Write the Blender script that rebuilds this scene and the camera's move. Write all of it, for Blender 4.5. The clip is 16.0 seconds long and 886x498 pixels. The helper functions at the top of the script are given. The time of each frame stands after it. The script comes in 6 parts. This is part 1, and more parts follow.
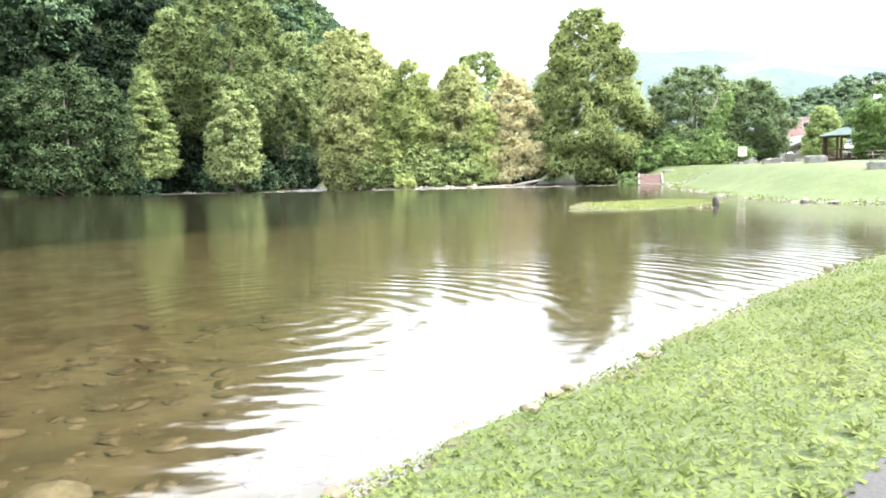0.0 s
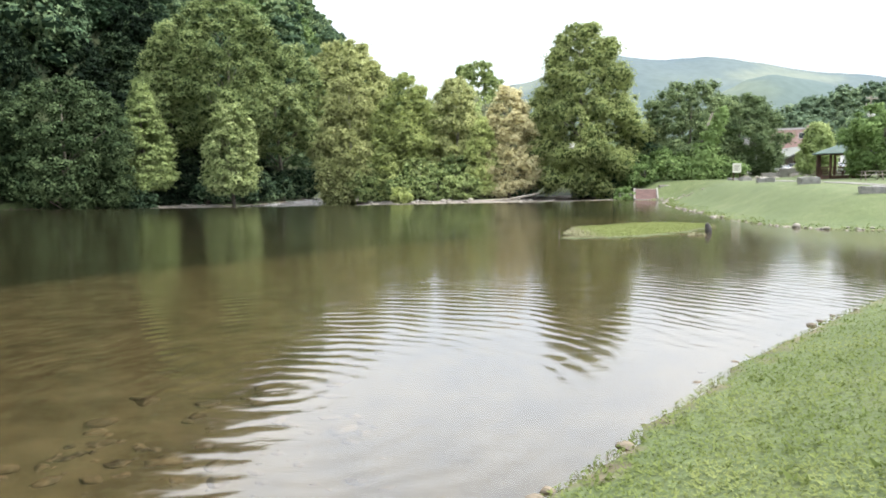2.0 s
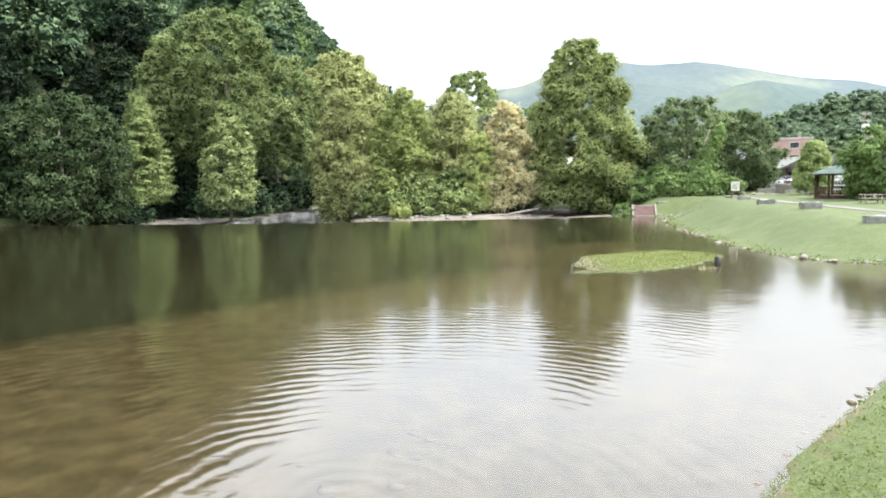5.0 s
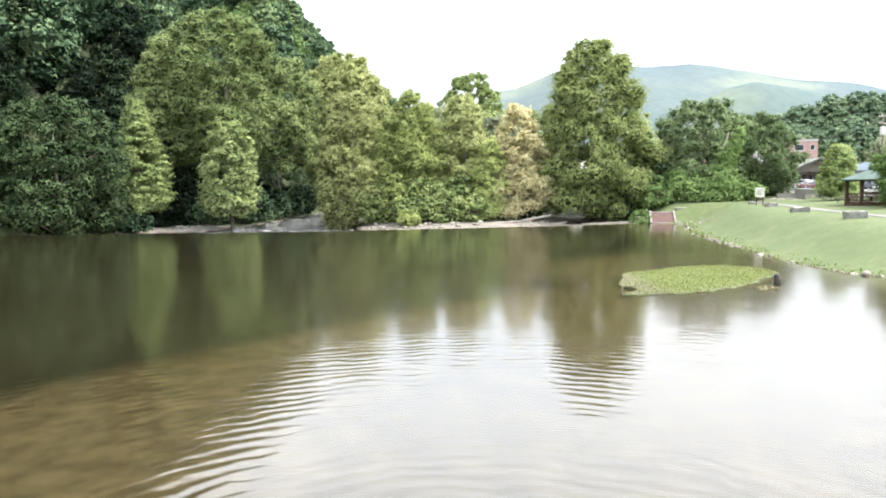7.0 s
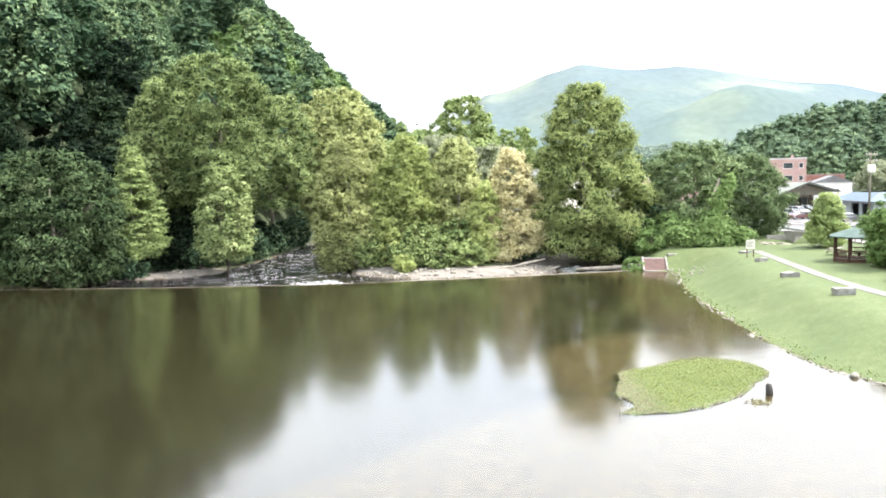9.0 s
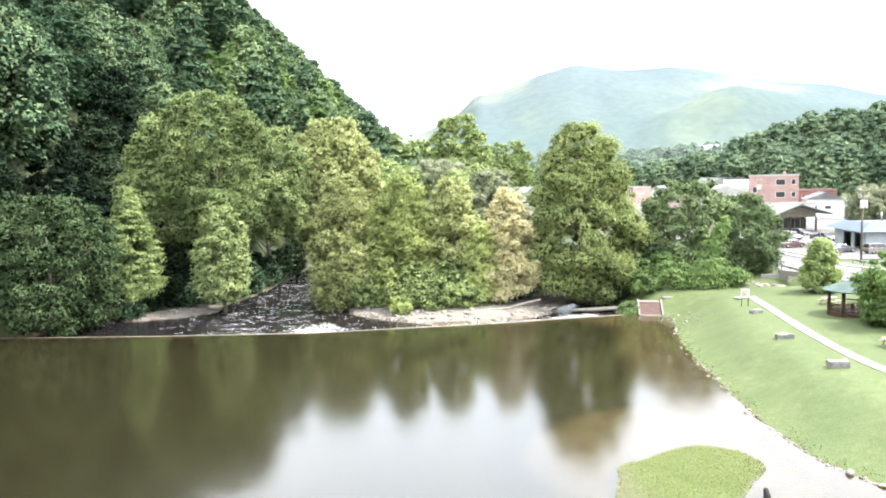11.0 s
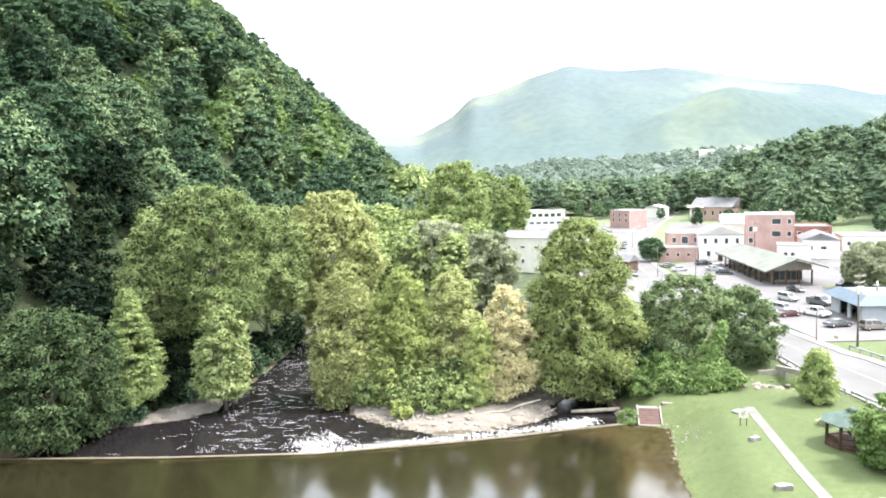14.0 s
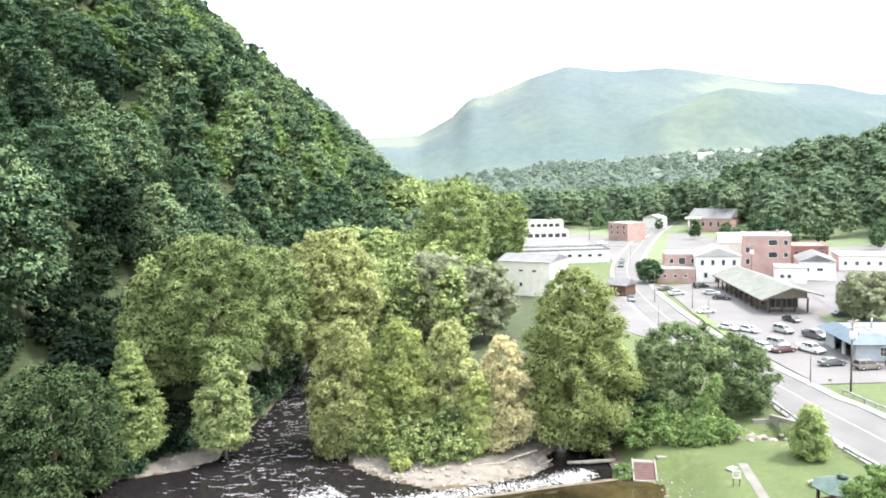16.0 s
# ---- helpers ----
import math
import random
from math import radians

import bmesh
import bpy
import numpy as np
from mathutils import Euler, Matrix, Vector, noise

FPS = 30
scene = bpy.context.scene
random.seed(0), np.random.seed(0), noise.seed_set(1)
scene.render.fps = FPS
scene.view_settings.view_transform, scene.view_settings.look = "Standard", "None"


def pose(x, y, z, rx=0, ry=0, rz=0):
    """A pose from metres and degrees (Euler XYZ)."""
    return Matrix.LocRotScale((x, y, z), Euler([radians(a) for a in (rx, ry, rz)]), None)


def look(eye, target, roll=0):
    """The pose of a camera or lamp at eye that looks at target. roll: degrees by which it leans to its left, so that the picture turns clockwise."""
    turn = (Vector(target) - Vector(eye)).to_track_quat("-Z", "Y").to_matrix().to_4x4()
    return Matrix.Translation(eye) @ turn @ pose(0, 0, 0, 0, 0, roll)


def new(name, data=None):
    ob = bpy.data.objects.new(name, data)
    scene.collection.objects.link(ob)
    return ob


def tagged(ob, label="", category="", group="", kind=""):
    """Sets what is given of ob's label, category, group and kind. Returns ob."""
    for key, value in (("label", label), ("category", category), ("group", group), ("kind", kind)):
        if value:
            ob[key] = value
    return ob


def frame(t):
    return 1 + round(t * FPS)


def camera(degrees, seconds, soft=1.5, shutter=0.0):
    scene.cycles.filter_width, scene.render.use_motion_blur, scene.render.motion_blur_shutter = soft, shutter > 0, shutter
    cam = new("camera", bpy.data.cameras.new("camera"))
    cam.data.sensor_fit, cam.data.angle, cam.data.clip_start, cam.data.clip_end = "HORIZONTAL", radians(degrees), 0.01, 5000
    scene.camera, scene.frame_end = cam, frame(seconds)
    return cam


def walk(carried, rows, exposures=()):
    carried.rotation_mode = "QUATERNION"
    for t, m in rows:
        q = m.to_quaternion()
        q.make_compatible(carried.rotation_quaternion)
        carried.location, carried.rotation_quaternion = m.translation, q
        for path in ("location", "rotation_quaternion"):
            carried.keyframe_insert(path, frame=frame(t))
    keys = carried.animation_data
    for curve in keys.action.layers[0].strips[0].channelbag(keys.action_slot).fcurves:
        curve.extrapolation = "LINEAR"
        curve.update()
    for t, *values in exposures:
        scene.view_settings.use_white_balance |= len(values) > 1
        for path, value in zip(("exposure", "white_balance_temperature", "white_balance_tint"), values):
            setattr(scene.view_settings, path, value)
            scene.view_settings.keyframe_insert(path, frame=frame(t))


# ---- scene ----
cam = camera(62.4, 16.0, soft=1.8)
PATH = [
    (0, (1.932, 4.756, 2.183), (1.925, 6.744, 1.971), -1.1),
    (0.5, (1.977, 4.729, 2.07), (1.97, 6.719, 1.861), -1.1),
    (1, (2.021, 4.777, 2.23), (2.017, 6.766, 2.021), -1.0),
    (1.5, (2.039, 4.726, 2.675), (2.039, 6.716, 2.472), -1.0),
    (2, (2.077, 4.577, 3.269), (2.078, 6.567, 3.072), -0.9),
    (2.5, (1.92, 4.499, 3.762), (1.926, 6.49, 3.568), -0.9),
    (3, (2.039, 4.431, 4.103), (2.047, 6.421, 3.913), -0.9),
    (3.5, (1.987, 4.372, 4.421), (2.001, 6.363, 4.235), -1.0),
    (4, (2.039, 4.315, 4.745), (2.056, 6.306, 4.557), -0.9),
    (6.5, (-1.115, 7.234, 5.016), (-1.072, 9.224, 4.828), -0.8),
    (7, (-1.012, 8.267, 5.376), (-0.969, 10.258, 5.194), -0.9),
    (7.5, (-1.143, 8.23, 6.515), (-1.095, 10.221, 6.336), -1.0),
    (8, (-1.308, 8.022, 8.12), (-1.253, 10.014, 7.941), -1.1),
    (8.5, (-1.299, 7.901, 9.699), (-1.238, 9.892, 9.522), -1.2),
    (9, (-1.377, 7.888, 11.238), (-1.311, 9.879, 11.06), -1.3),
    (11.5, (-1.958, 8.188, 18.872), (-1.87, 10.178, 18.69), -1.4),
    (12, (-2.228, 8.924, 21.167), (-2.138, 10.914, 20.987), -1.5),
    (12.5, (-2.128, 9.139, 23.529), (-2.037, 11.129, 23.345), -1.5),
    (13, (-2.064, 9.2, 25.77), (-1.971, 11.189, 25.582), -1.5),
    (13.5, (-1.829, 9.069, 28.513), (-1.737, 11.058, 28.326), -1.6),
    (14, (-1.761, 8.879, 31.131), (-1.666, 10.868, 30.942), -1.7),
    (14.5, (-1.58, 8.716, 33.651), (-1.486, 10.705, 33.461), -1.7),
    (15, (-1.508, 8.576, 35.76), (-1.412, 10.565, 35.567), -1.7),
    (15.5, (-1.372, 8.513, 37.671), (-1.274, 10.502, 37.48), -1.8),
    (16, (-1.3, 8.455, 38.692), (-1.203, 10.443, 38.499), -1.8),
]
EXPOSURES = [(0, 1.2), (0.5, 1.0), (1.0, 0.74), (1.5, 0.45), (2.0, 0.34), (3.0, 0.34), (4.0, 0.42), (7.0, 0.68), (9.0, 0.86), (11.5, 0.97), (13.5, 0.93), (16.0, 0.74)]
walk(cam, [(t, look(eye, target, roll)) for t, eye, target, roll in PATH], EXPOSURES)

# ---- world and sun: a bright, thinly overcast afternoon ----
SUN_HEIGHT, SUN_AZIMUTH = 57.0, 88.0     # degrees; azimuth clockwise from +y
world = bpy.data.worlds.new("overcast_sky")
scene.world = world
world.use_nodes = True
wn, wl = world.node_tree.nodes, world.node_tree.links
wn.clear()
sky = wn.new("ShaderNodeTexSky")
sky.sky_type = "NISHITA"
sky.sun_disc = False
sky.sun_elevation, sky.sun_rotation = radians(SUN_HEIGHT), radians(SUN_AZIMUTH)
sky.air_density, sky.dust_density, sky.ozone_density = 1.0, 4.0, 1.0
tex = wn.new("ShaderNodeTexCoord")
cloud = wn.new("ShaderNodeTexNoise")
cloud.inputs["Scale"].default_value = 2.2
cloud.inputs["Detail"].default_value = 5.0
ramp = wn.new("ShaderNodeValToRGB")
ramp.color_ramp.elements[0].position, ramp.color_ramp.elements[0].color = 0.35, (8.0, 8.7, 9.6, 1)
ramp.color_ramp.elements[1].position, ramp.color_ramp.elements[1].color = 0.65, (9.8, 10.1, 10.5, 1)
mix = wn.new("ShaderNodeMix")
mix.data_type = "RGBA"
mix.inputs["Factor"].default_value = 0.82
back = wn.new("ShaderNodeBackground")
back.inputs["Strength"].default_value = 0.082
out = wn.new("ShaderNodeOutputWorld")
wl.new(tex.outputs["Generated"], cloud.inputs["Vector"])
wl.new(cloud.outputs["Fac"], ramp.inputs["Fac"])
wl.new(sky.outputs["Color"], mix.inputs["A"])
wl.new(ramp.outputs["Color"], mix.inputs["B"])
# an overcast sky is about three times brighter high up than at the horizon
sep = wn.new("ShaderNodeSeparateXYZ")
lift = wn.new("ShaderNodeMapRange")
lift.inputs["From Min"].default_value, lift.inputs["From Max"].default_value = 0.0, 0.34
lift.inputs["To Min"].default_value, lift.inputs["To Max"].default_value = 1.0, 3.3
wl.new(tex.outputs["Generated"], sep.inputs["Vector"])
wl.new(sep.outputs["Z"], lift.inputs["Value"])
grade = wn.new("ShaderNodeVectorMath")
grade.operation = "SCALE"
wl.new(mix.outputs["Result"], grade.inputs[0])
wl.new(lift.outputs["Result"], grade.inputs["Scale"])
wl.new(grade.outputs["Vector"], back.inputs["Color"])
wl.new(back.outputs["Background"], out.inputs["Surface"])

sun = new("sun", bpy.data.lights.new("sun", "SUN"))
sun.data.energy, sun.data.angle, sun.data.color = 4.3, radians(10), (1.0, 0.96, 0.9)
sa, se = radians(SUN_AZIMUTH), radians(SUN_HEIGHT)
sun.matrix_world = look((60 + 200 * math.sin(sa) * math.cos(se), 60 + 200 * math.cos(sa) * math.cos(se), 200 * math.sin(se)), (60, 60, 0))

# ---- materials ----
def node_mat(name, rough=0.8, metal=0.0):
    m = bpy.data.materials.new(name)
    m.use_nodes = True
    n, l = m.node_tree.nodes, m.node_tree.links
    b = n["Principled BSDF"]
    b.inputs["Roughness"].default_value, b.inputs["Metallic"].default_value = rough, metal
    return m, n, l, b


def ramp_node(n, stops):
    r = n.new("ShaderNodeValToRGB")
    e = r.color_ramp.elements
    e[0].position, e[0].color = stops[0][0], (*stops[0][1], 1)
    e[1].position, e[1].color = stops[-1][0], (*stops[-1][1], 1)
    for p, c in stops[1:-1]:
        e.new(p).color = (*c, 1)
    return r


def noise_node(n, l, scale, detail=4.0, vector=None):
    t = n.new("ShaderNodeTexNoise")
    t.inputs["Scale"].default_value, t.inputs["Detail"].default_value = scale, detail
    if vector is None:
        vector = n.new("ShaderNodeTexCoord").outputs["Object"]
    l.new(vector, t.inputs["Vector"])
    return t


def surface(name, c1, c2, scale=1.0, fine=12.0, rough=0.85, bump=0.3, metal=0.0, vary=0.0, dist=0.02):
    """A two-scale mottled surface: broad patches between two colours, a fine grain, and relief."""
    m, n, l, b = node_mat(name, rough, metal)
    co = n.new("ShaderNodeNewGeometry").outputs["Position"]
    broad, grain = noise_node(n, l, scale, 4, co), noise_node(n, l, fine, 3, co)
    r = ramp_node(n, [(0.3, c1), (0.7, c2)])
    l.new(broad.outputs["Fac"], r.inputs["Fac"])
    g = n.new("ShaderNodeMapRange")
    g.inputs["From Min"].default_value, g.inputs["From Max"].default_value = 0.25, 0.75
    g.inputs["To Min"].default_value, g.inputs["To Max"].default_value = 0.75, 1.2
    l.new(grain.outputs["Fac"], g.inputs["Value"])
    hsv = n.new("ShaderNodeHueSaturation")
    l.new(r.outputs["Color"], hsv.inputs["Color"])
    value = g.outputs["Result"]
    if vary:
        info = n.new("ShaderNodeObjectInfo")
        v = n.new("ShaderNodeMapRange")
        v.inputs["To Min"].default_value, v.inputs["To Max"].default_value = 1 - vary, 1 + vary
        l.new(info.outputs["Random"], v.inputs["Value"])
        mul = n.new("ShaderNodeMath")
        mul.operation = "MULTIPLY"
        l.new(value, mul.inputs[0]), l.new(v.outputs["Result"], mul.inputs[1])
        value = mul.outputs["Value"]
    l.new(value, hsv.inputs["Value"])
    l.new(hsv.outputs["Color"], b.inputs["Base Color"])
    if bump:
        bp = n.new("ShaderNodeBump")
        bp.inputs["Strength"].default_value, bp.inputs["Distance"].default_value = bump, dist
        l.new(grain.outputs["Fac"], bp.inputs["Height"])
        l.new(bp.outputs["Normal"], b.inputs["Normal"])
    return m


def leaf_mat(name, dark, mid, light, through_light=0.35):
    """Leaves: each card its own tone, each tree its own lean to light or dark, light shining through."""
    m, n, l, b = node_mat(name, 0.75)
    b.inputs["Specular IOR Level"].default_value = 0.04
    geo = n.new("ShaderNodeNewGeometry")
    info = n.new("ShaderNodeObjectInfo")
    tone = n.new("ShaderNodeAttribute")
    tone.attribute_name = "tone"
    broad = noise_node(n, l, 0.35, 3, geo.outputs["Position"])
    s1 = n.new("ShaderNodeMath")
    s1.operation = "MULTIPLY_ADD"
    s1.inputs[1].default_value, s1.inputs[2].default_value = 0.18, 0.02
    l.new(geo.outputs["Random Per Island"], s1.inputs[0])
    s2 = n.new("ShaderNodeMath")
    s2.operation = "MULTIPLY_ADD"
    s2.inputs[1].default_value = 0.55
    l.new(broad.outputs["Fac"], s2.inputs[0]), l.new(s1.outputs["Value"], s2.inputs[2])
    s3 = n.new("ShaderNodeMath")
    s3.operation = "MULTIPLY_ADD"
    s3.inputs[1].default_value = 0.3
    l.new(info.outputs["Random"], s3.inputs[0]), l.new(s2.outputs["Value"], s3.inputs[2])
    s4 = n.new("ShaderNodeMath")
    s4.operation = "ADD"
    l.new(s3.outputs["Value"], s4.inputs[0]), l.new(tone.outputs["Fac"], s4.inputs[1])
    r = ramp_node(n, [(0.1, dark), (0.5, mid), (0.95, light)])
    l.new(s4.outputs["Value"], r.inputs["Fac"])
    l.new(r.outputs["Color"], b.inputs["Base Color"])
    tr = n.new("ShaderNodeBsdfTranslucent")
    l.new(r.outputs["Color"], tr.inputs["Color"])
    mx = n.new("ShaderNodeMixShader")
    mx.inputs["Fac"].default_value = through_light
    l.new(b.outputs["BSDF"], mx.inputs[1]), l.new(tr.outputs["BSDF"], mx.inputs[2])
    l.new(mx.outputs["Shader"], n["Material Output"].inputs["Surface"])
    return m


# darker copy of the hill leaves: shade at the hill foot painted in
LEAF_SHADED = leaf_mat("leaf_shaded_green", (0.005, 0.01, 0.006), (0.018, 0.032, 0.018), (0.065, 0.098, 0.049), 0.06)
LEAF_DARK = leaf_mat("leaf_dark_green", (0.024, 0.045, 0.028), (0.1, 0.16, 0.088), (0.265, 0.34, 0.17), 0.18)
LEAF_HILL = leaf_mat("leaf_hill_green", (0.0428, 0.075, 0.044), (0.102, 0.155, 0.0825), (0.214, 0.275, 0.132), 0.15)
# foothill leaves: distance haze painted in as pale bluish green
LEAF_FAR = leaf_mat("leaf_hazy_far_woods", (0.25, 0.31, 0.27), (0.28, 0.345, 0.29), (0.315, 0.38, 0.3), 0.5)
LEAF_MID = leaf_mat("leaf_mid_green", (0.0364, 0.068, 0.0374), (0.0963, 0.155, 0.0825), (0.214, 0.29, 0.154), 0.22)
LEAF_LIGHT = leaf_mat("leaf_light_green", (0.1, 0.14, 0.057), (0.28, 0.35, 0.14), (0.47, 0.53, 0.24), 0.3)
LEAF_POPLAR = leaf_mat("leaf_poplar_green", (0.062, 0.09, 0.038), (0.235, 0.295, 0.118), (0.47, 0.53, 0.25), 0.25)
LEAF_YELLOW = leaf_mat("leaf_yellow_green", (0.16, 0.185, 0.08), (0.41, 0.44, 0.195), (0.58, 0.6, 0.31), 0.4)
LEAF_OCHRE = leaf_mat("leaf_ochre_green", (0.17, 0.19, 0.08), (0.42, 0.445, 0.2), (0.6, 0.61, 0.33), 0.4)
LEAF_FRESH = leaf_mat("leaf_fresh_yellow_green", (0.18, 0.22, 0.085), (0.4, 0.455, 0.17), (0.55, 0.6, 0.27), 0.4)
LEAF_TAN = leaf_mat("leaf_tan", (0.32, 0.285, 0.15), (0.61, 0.55, 0.31), (0.74, 0.69, 0.44), 0.35)
# valley leaves are lightened, a thin haze put into their colour
LEAF_VALLEY = leaf_mat("leaf_valley_green", (0.095, 0.14, 0.09), (0.155, 0.215, 0.13), (0.245, 0.315, 0.18), 0.22)
LEAF_GREY = leaf_mat("leaf_grey_green", (0.16, 0.18, 0.12), (0.31, 0.335, 0.215), (0.43, 0.455, 0.31), 0.3)
LEAF_BUSH = leaf_mat("leaf_bush_green", (0.05, 0.078, 0.038), (0.13, 0.178, 0.085), (0.27, 0.335, 0.165), 0.2)
LEAF_VINE = leaf_mat("leaf_vine_green", (0.085, 0.135, 0.048), (0.185, 0.27, 0.098), (0.32, 0.42, 0.175), 0.3)
# waterside leaves darkened: shade under the crowns is put into this colour
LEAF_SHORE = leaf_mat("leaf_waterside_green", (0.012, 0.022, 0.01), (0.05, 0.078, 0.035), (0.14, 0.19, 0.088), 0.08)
LEAF_OLIVE = leaf_mat("leaf_olive_green", (0.085, 0.118, 0.047), (0.3, 0.35, 0.14), (0.54, 0.59, 0.275), 0.4)
BLADES = leaf_mat("grass_blades", (0.1, 0.137, 0.042), (0.148, 0.187, 0.059), (0.245, 0.275, 0.108), 0.3)
STRAW = leaf_mat("dry_sedge", (0.16, 0.16, 0.09), (0.27, 0.26, 0.16), (0.4, 0.37, 0.25), 0.25)
BARK = surface("bark", (0.09, 0.075, 0.06), (0.2, 0.18, 0.15), 1.2, 9.0, 0.95, 0.6)
BARK_PALE = surface("pale_bark", (0.28, 0.25, 0.2), (0.5, 0.47, 0.4), 1.2, 9.0, 0.9, 0.4)
GRASS = surface("mown_grass", (0.1, 0.14, 0.055), (0.15, 0.19, 0.08), 0.25, 9.0, 0.9, 0.5, dist=0.04)
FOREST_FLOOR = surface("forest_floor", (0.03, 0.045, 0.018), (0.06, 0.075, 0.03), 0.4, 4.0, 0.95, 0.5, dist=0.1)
# floor of the distant woods, paler because haze is painted into it
FAR_FLOOR = surface("hazy_far_wood_floor", (0.09, 0.12, 0.09), (0.13, 0.16, 0.115), 0.03, 0.4, 0.95, 0.3, dist=0.5)
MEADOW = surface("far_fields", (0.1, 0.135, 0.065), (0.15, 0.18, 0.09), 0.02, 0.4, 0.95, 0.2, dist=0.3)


def bank_mat(name, dry):
    """Grass down to the waterline, a strip of wet mud, then gravelly bed, darkened with depth to paint the light lost
    in the water.
    """
    m, n, l, b = node_mat(name, 0.92)
    pos = n.new("ShaderNodeNewGeometry").outputs["Position"]
    xyz = n.new("ShaderNodeSeparateXYZ")
    l.new(pos, xyz.inputs["Vector"])
    wob = noise_node(n, l, 1.6, 4, pos)
    zz = n.new("ShaderNodeMath")
    zz.operation = "MULTIPLY_ADD"
    zz.inputs[1].default_value = 0.22
    l.new(wob.outputs["Fac"], zz.inputs[0]), l.new(xyz.outputs["Z"], zz.inputs[2])
    broad, mid, fine = noise_node(n, l, 0.22, 4, pos), noise_node(n, l, 1.3, 4, pos), noise_node(n, l, 11.0, 4, pos)
    turf = ramp_node(n, [(0.3, dry[0]), (0.55, dry[1]), (0.75, dry[2])])
    add = n.new("ShaderNodeMath")
    add.operation = "MULTIPLY_ADD"
    add.inputs[1].default_value = 0.5
    half = n.new("ShaderNodeMath")
    half.operation = "MULTIPLY"
    half.inputs[1].default_value = 0.5
    l.new(broad.outputs["Fac"], half.inputs[0])
    l.new(mid.outputs["Fac"], add.inputs[0]), l.new(half.outputs["Value"], add.inputs[2])
    l.new(add.outputs["Value"], turf.inputs["Fac"])
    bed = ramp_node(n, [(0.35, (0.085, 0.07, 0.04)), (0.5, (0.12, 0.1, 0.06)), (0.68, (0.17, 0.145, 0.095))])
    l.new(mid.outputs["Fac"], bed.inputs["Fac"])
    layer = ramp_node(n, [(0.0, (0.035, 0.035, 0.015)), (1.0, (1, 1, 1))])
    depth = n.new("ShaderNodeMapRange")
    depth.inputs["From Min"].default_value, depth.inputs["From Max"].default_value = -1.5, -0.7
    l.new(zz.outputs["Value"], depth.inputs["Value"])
    # deep bed colour painted dark for the light that water swallows
    deep_dim = n.new("ShaderNodeMix")
    deep_dim.data_type = "RGBA"
    deep_dim.inputs["A"].default_value = (0.026, 0.026, 0.013, 1)
    l.new(depth.outputs["Result"], deep_dim.inputs["Factor"]), l.new(bed.outputs["Color"], deep_dim.inputs["B"])
    mud = n.new("ShaderNodeMapRange")
    mud.inputs["From Min"].default_value, mud.inputs["From Max"].default_value = 0.1, 0.14
    l.new(zz.outputs["Value"], mud.inputs["Value"])
    top = n.new("ShaderNodeMix")
    top.data_type = "RGBA"
    l.new(mud.outputs["Result"], top.inputs["Factor"]), l.new(deep_dim.outputs["Result"], top.inputs["A"]), l.new(turf.outputs["Color"], top.inputs["B"])
    hsv = n.new("ShaderNodeHueSaturation")
    g = n.new("ShaderNodeMapRange")
    g.inputs["From Min"].default_value, g.inputs["From Max"].default_value = 0.3, 0.7
    g.inputs["To Min"].default_value, g.inputs["To Max"].default_value = 0.7, 1.25
    l.new(fine.outputs["Fac"], g.inputs["Value"]), l.new(top.outputs["Result"], hsv.inputs["Color"])
    bed_grain = n.new("ShaderNodeMapRange")      # the grain fades away below the waterline
    bed_grain.inputs["To Min"].default_value = 1.0
    l.new(mud.outputs["Result"], bed_grain.inputs["Value"]), l.new(g.outputs["Result"], bed_grain.inputs["To Max"])
    l.new(bed_grain.outputs["Result"], hsv.inputs["Value"])
    relief = n.new("ShaderNodeMath")
    relief.operation = "MULTIPLY"
    relief.inputs[1].default_value = 0.6
    l.new(mud.outputs["Result"], relief.inputs[0])
    l.new(hsv.outputs["Color"], b.inputs["Base Color"])
    bp = n.new("ShaderNodeBump")
    bp.inputs["Distance"].default_value = 0.06
    l.new(relief.outputs["Value"], bp.inputs["Strength"])
    l.new(fine.outputs["Fac"], bp.inputs["Height"]), l.new(bp.outputs["Normal"], b.inputs["Normal"])
    return m


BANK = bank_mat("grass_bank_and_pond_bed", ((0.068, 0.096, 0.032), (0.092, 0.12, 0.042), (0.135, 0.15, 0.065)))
BED = surface("river_bed", (0.05, 0.04, 0.025), (0.14, 0.11, 0.07), 0.5, 3.5, 0.9, 0.6, dist=0.08)
GRAVEL = surface("river_gravel", (0.15, 0.13, 0.112), (0.26, 0.232, 0.2), 0.6, 8.0, 0.95, 0.7, dist=0.06)
STONE = surface("pale_stone", (0.17, 0.155, 0.13), (0.33, 0.3, 0.25), 3.0, 20.0, 0.9, 0.5, vary=0.25)
ROCK = surface("brown_river_rock", (0.1, 0.08, 0.055), (0.21, 0.17, 0.12), 3.0, 15.0, 0.8, 0.5, vary=0.25)
CONCRETE = surface("weathered_concrete", (0.19, 0.175, 0.155), (0.3, 0.285, 0.262), 0.8, 14.0, 0.9, 0.3)
PATHWAY = surface("path_gravel", (0.15, 0.143, 0.13), (0.205, 0.196, 0.178), 0.7, 22.0, 0.95, 0.4, dist=0.01)
ASPHALT = surface("worn_asphalt", (0.115, 0.11, 0.109), (0.152, 0.147, 0.145), 0.15, 25.0, 0.9, 0.25, dist=0.01)
FOOTPATH = surface("dark_footpath_asphalt", (0.05, 0.048, 0.047), (0.085, 0.082, 0.08), 0.8, 40.0, 0.9, 0.4, dist=0.006)
LOT = surface("sunbleached_lot", (0.122, 0.115, 0.115), (0.162, 0.154, 0.153), 0.1, 18.0, 0.9, 0.2, dist=0.01)
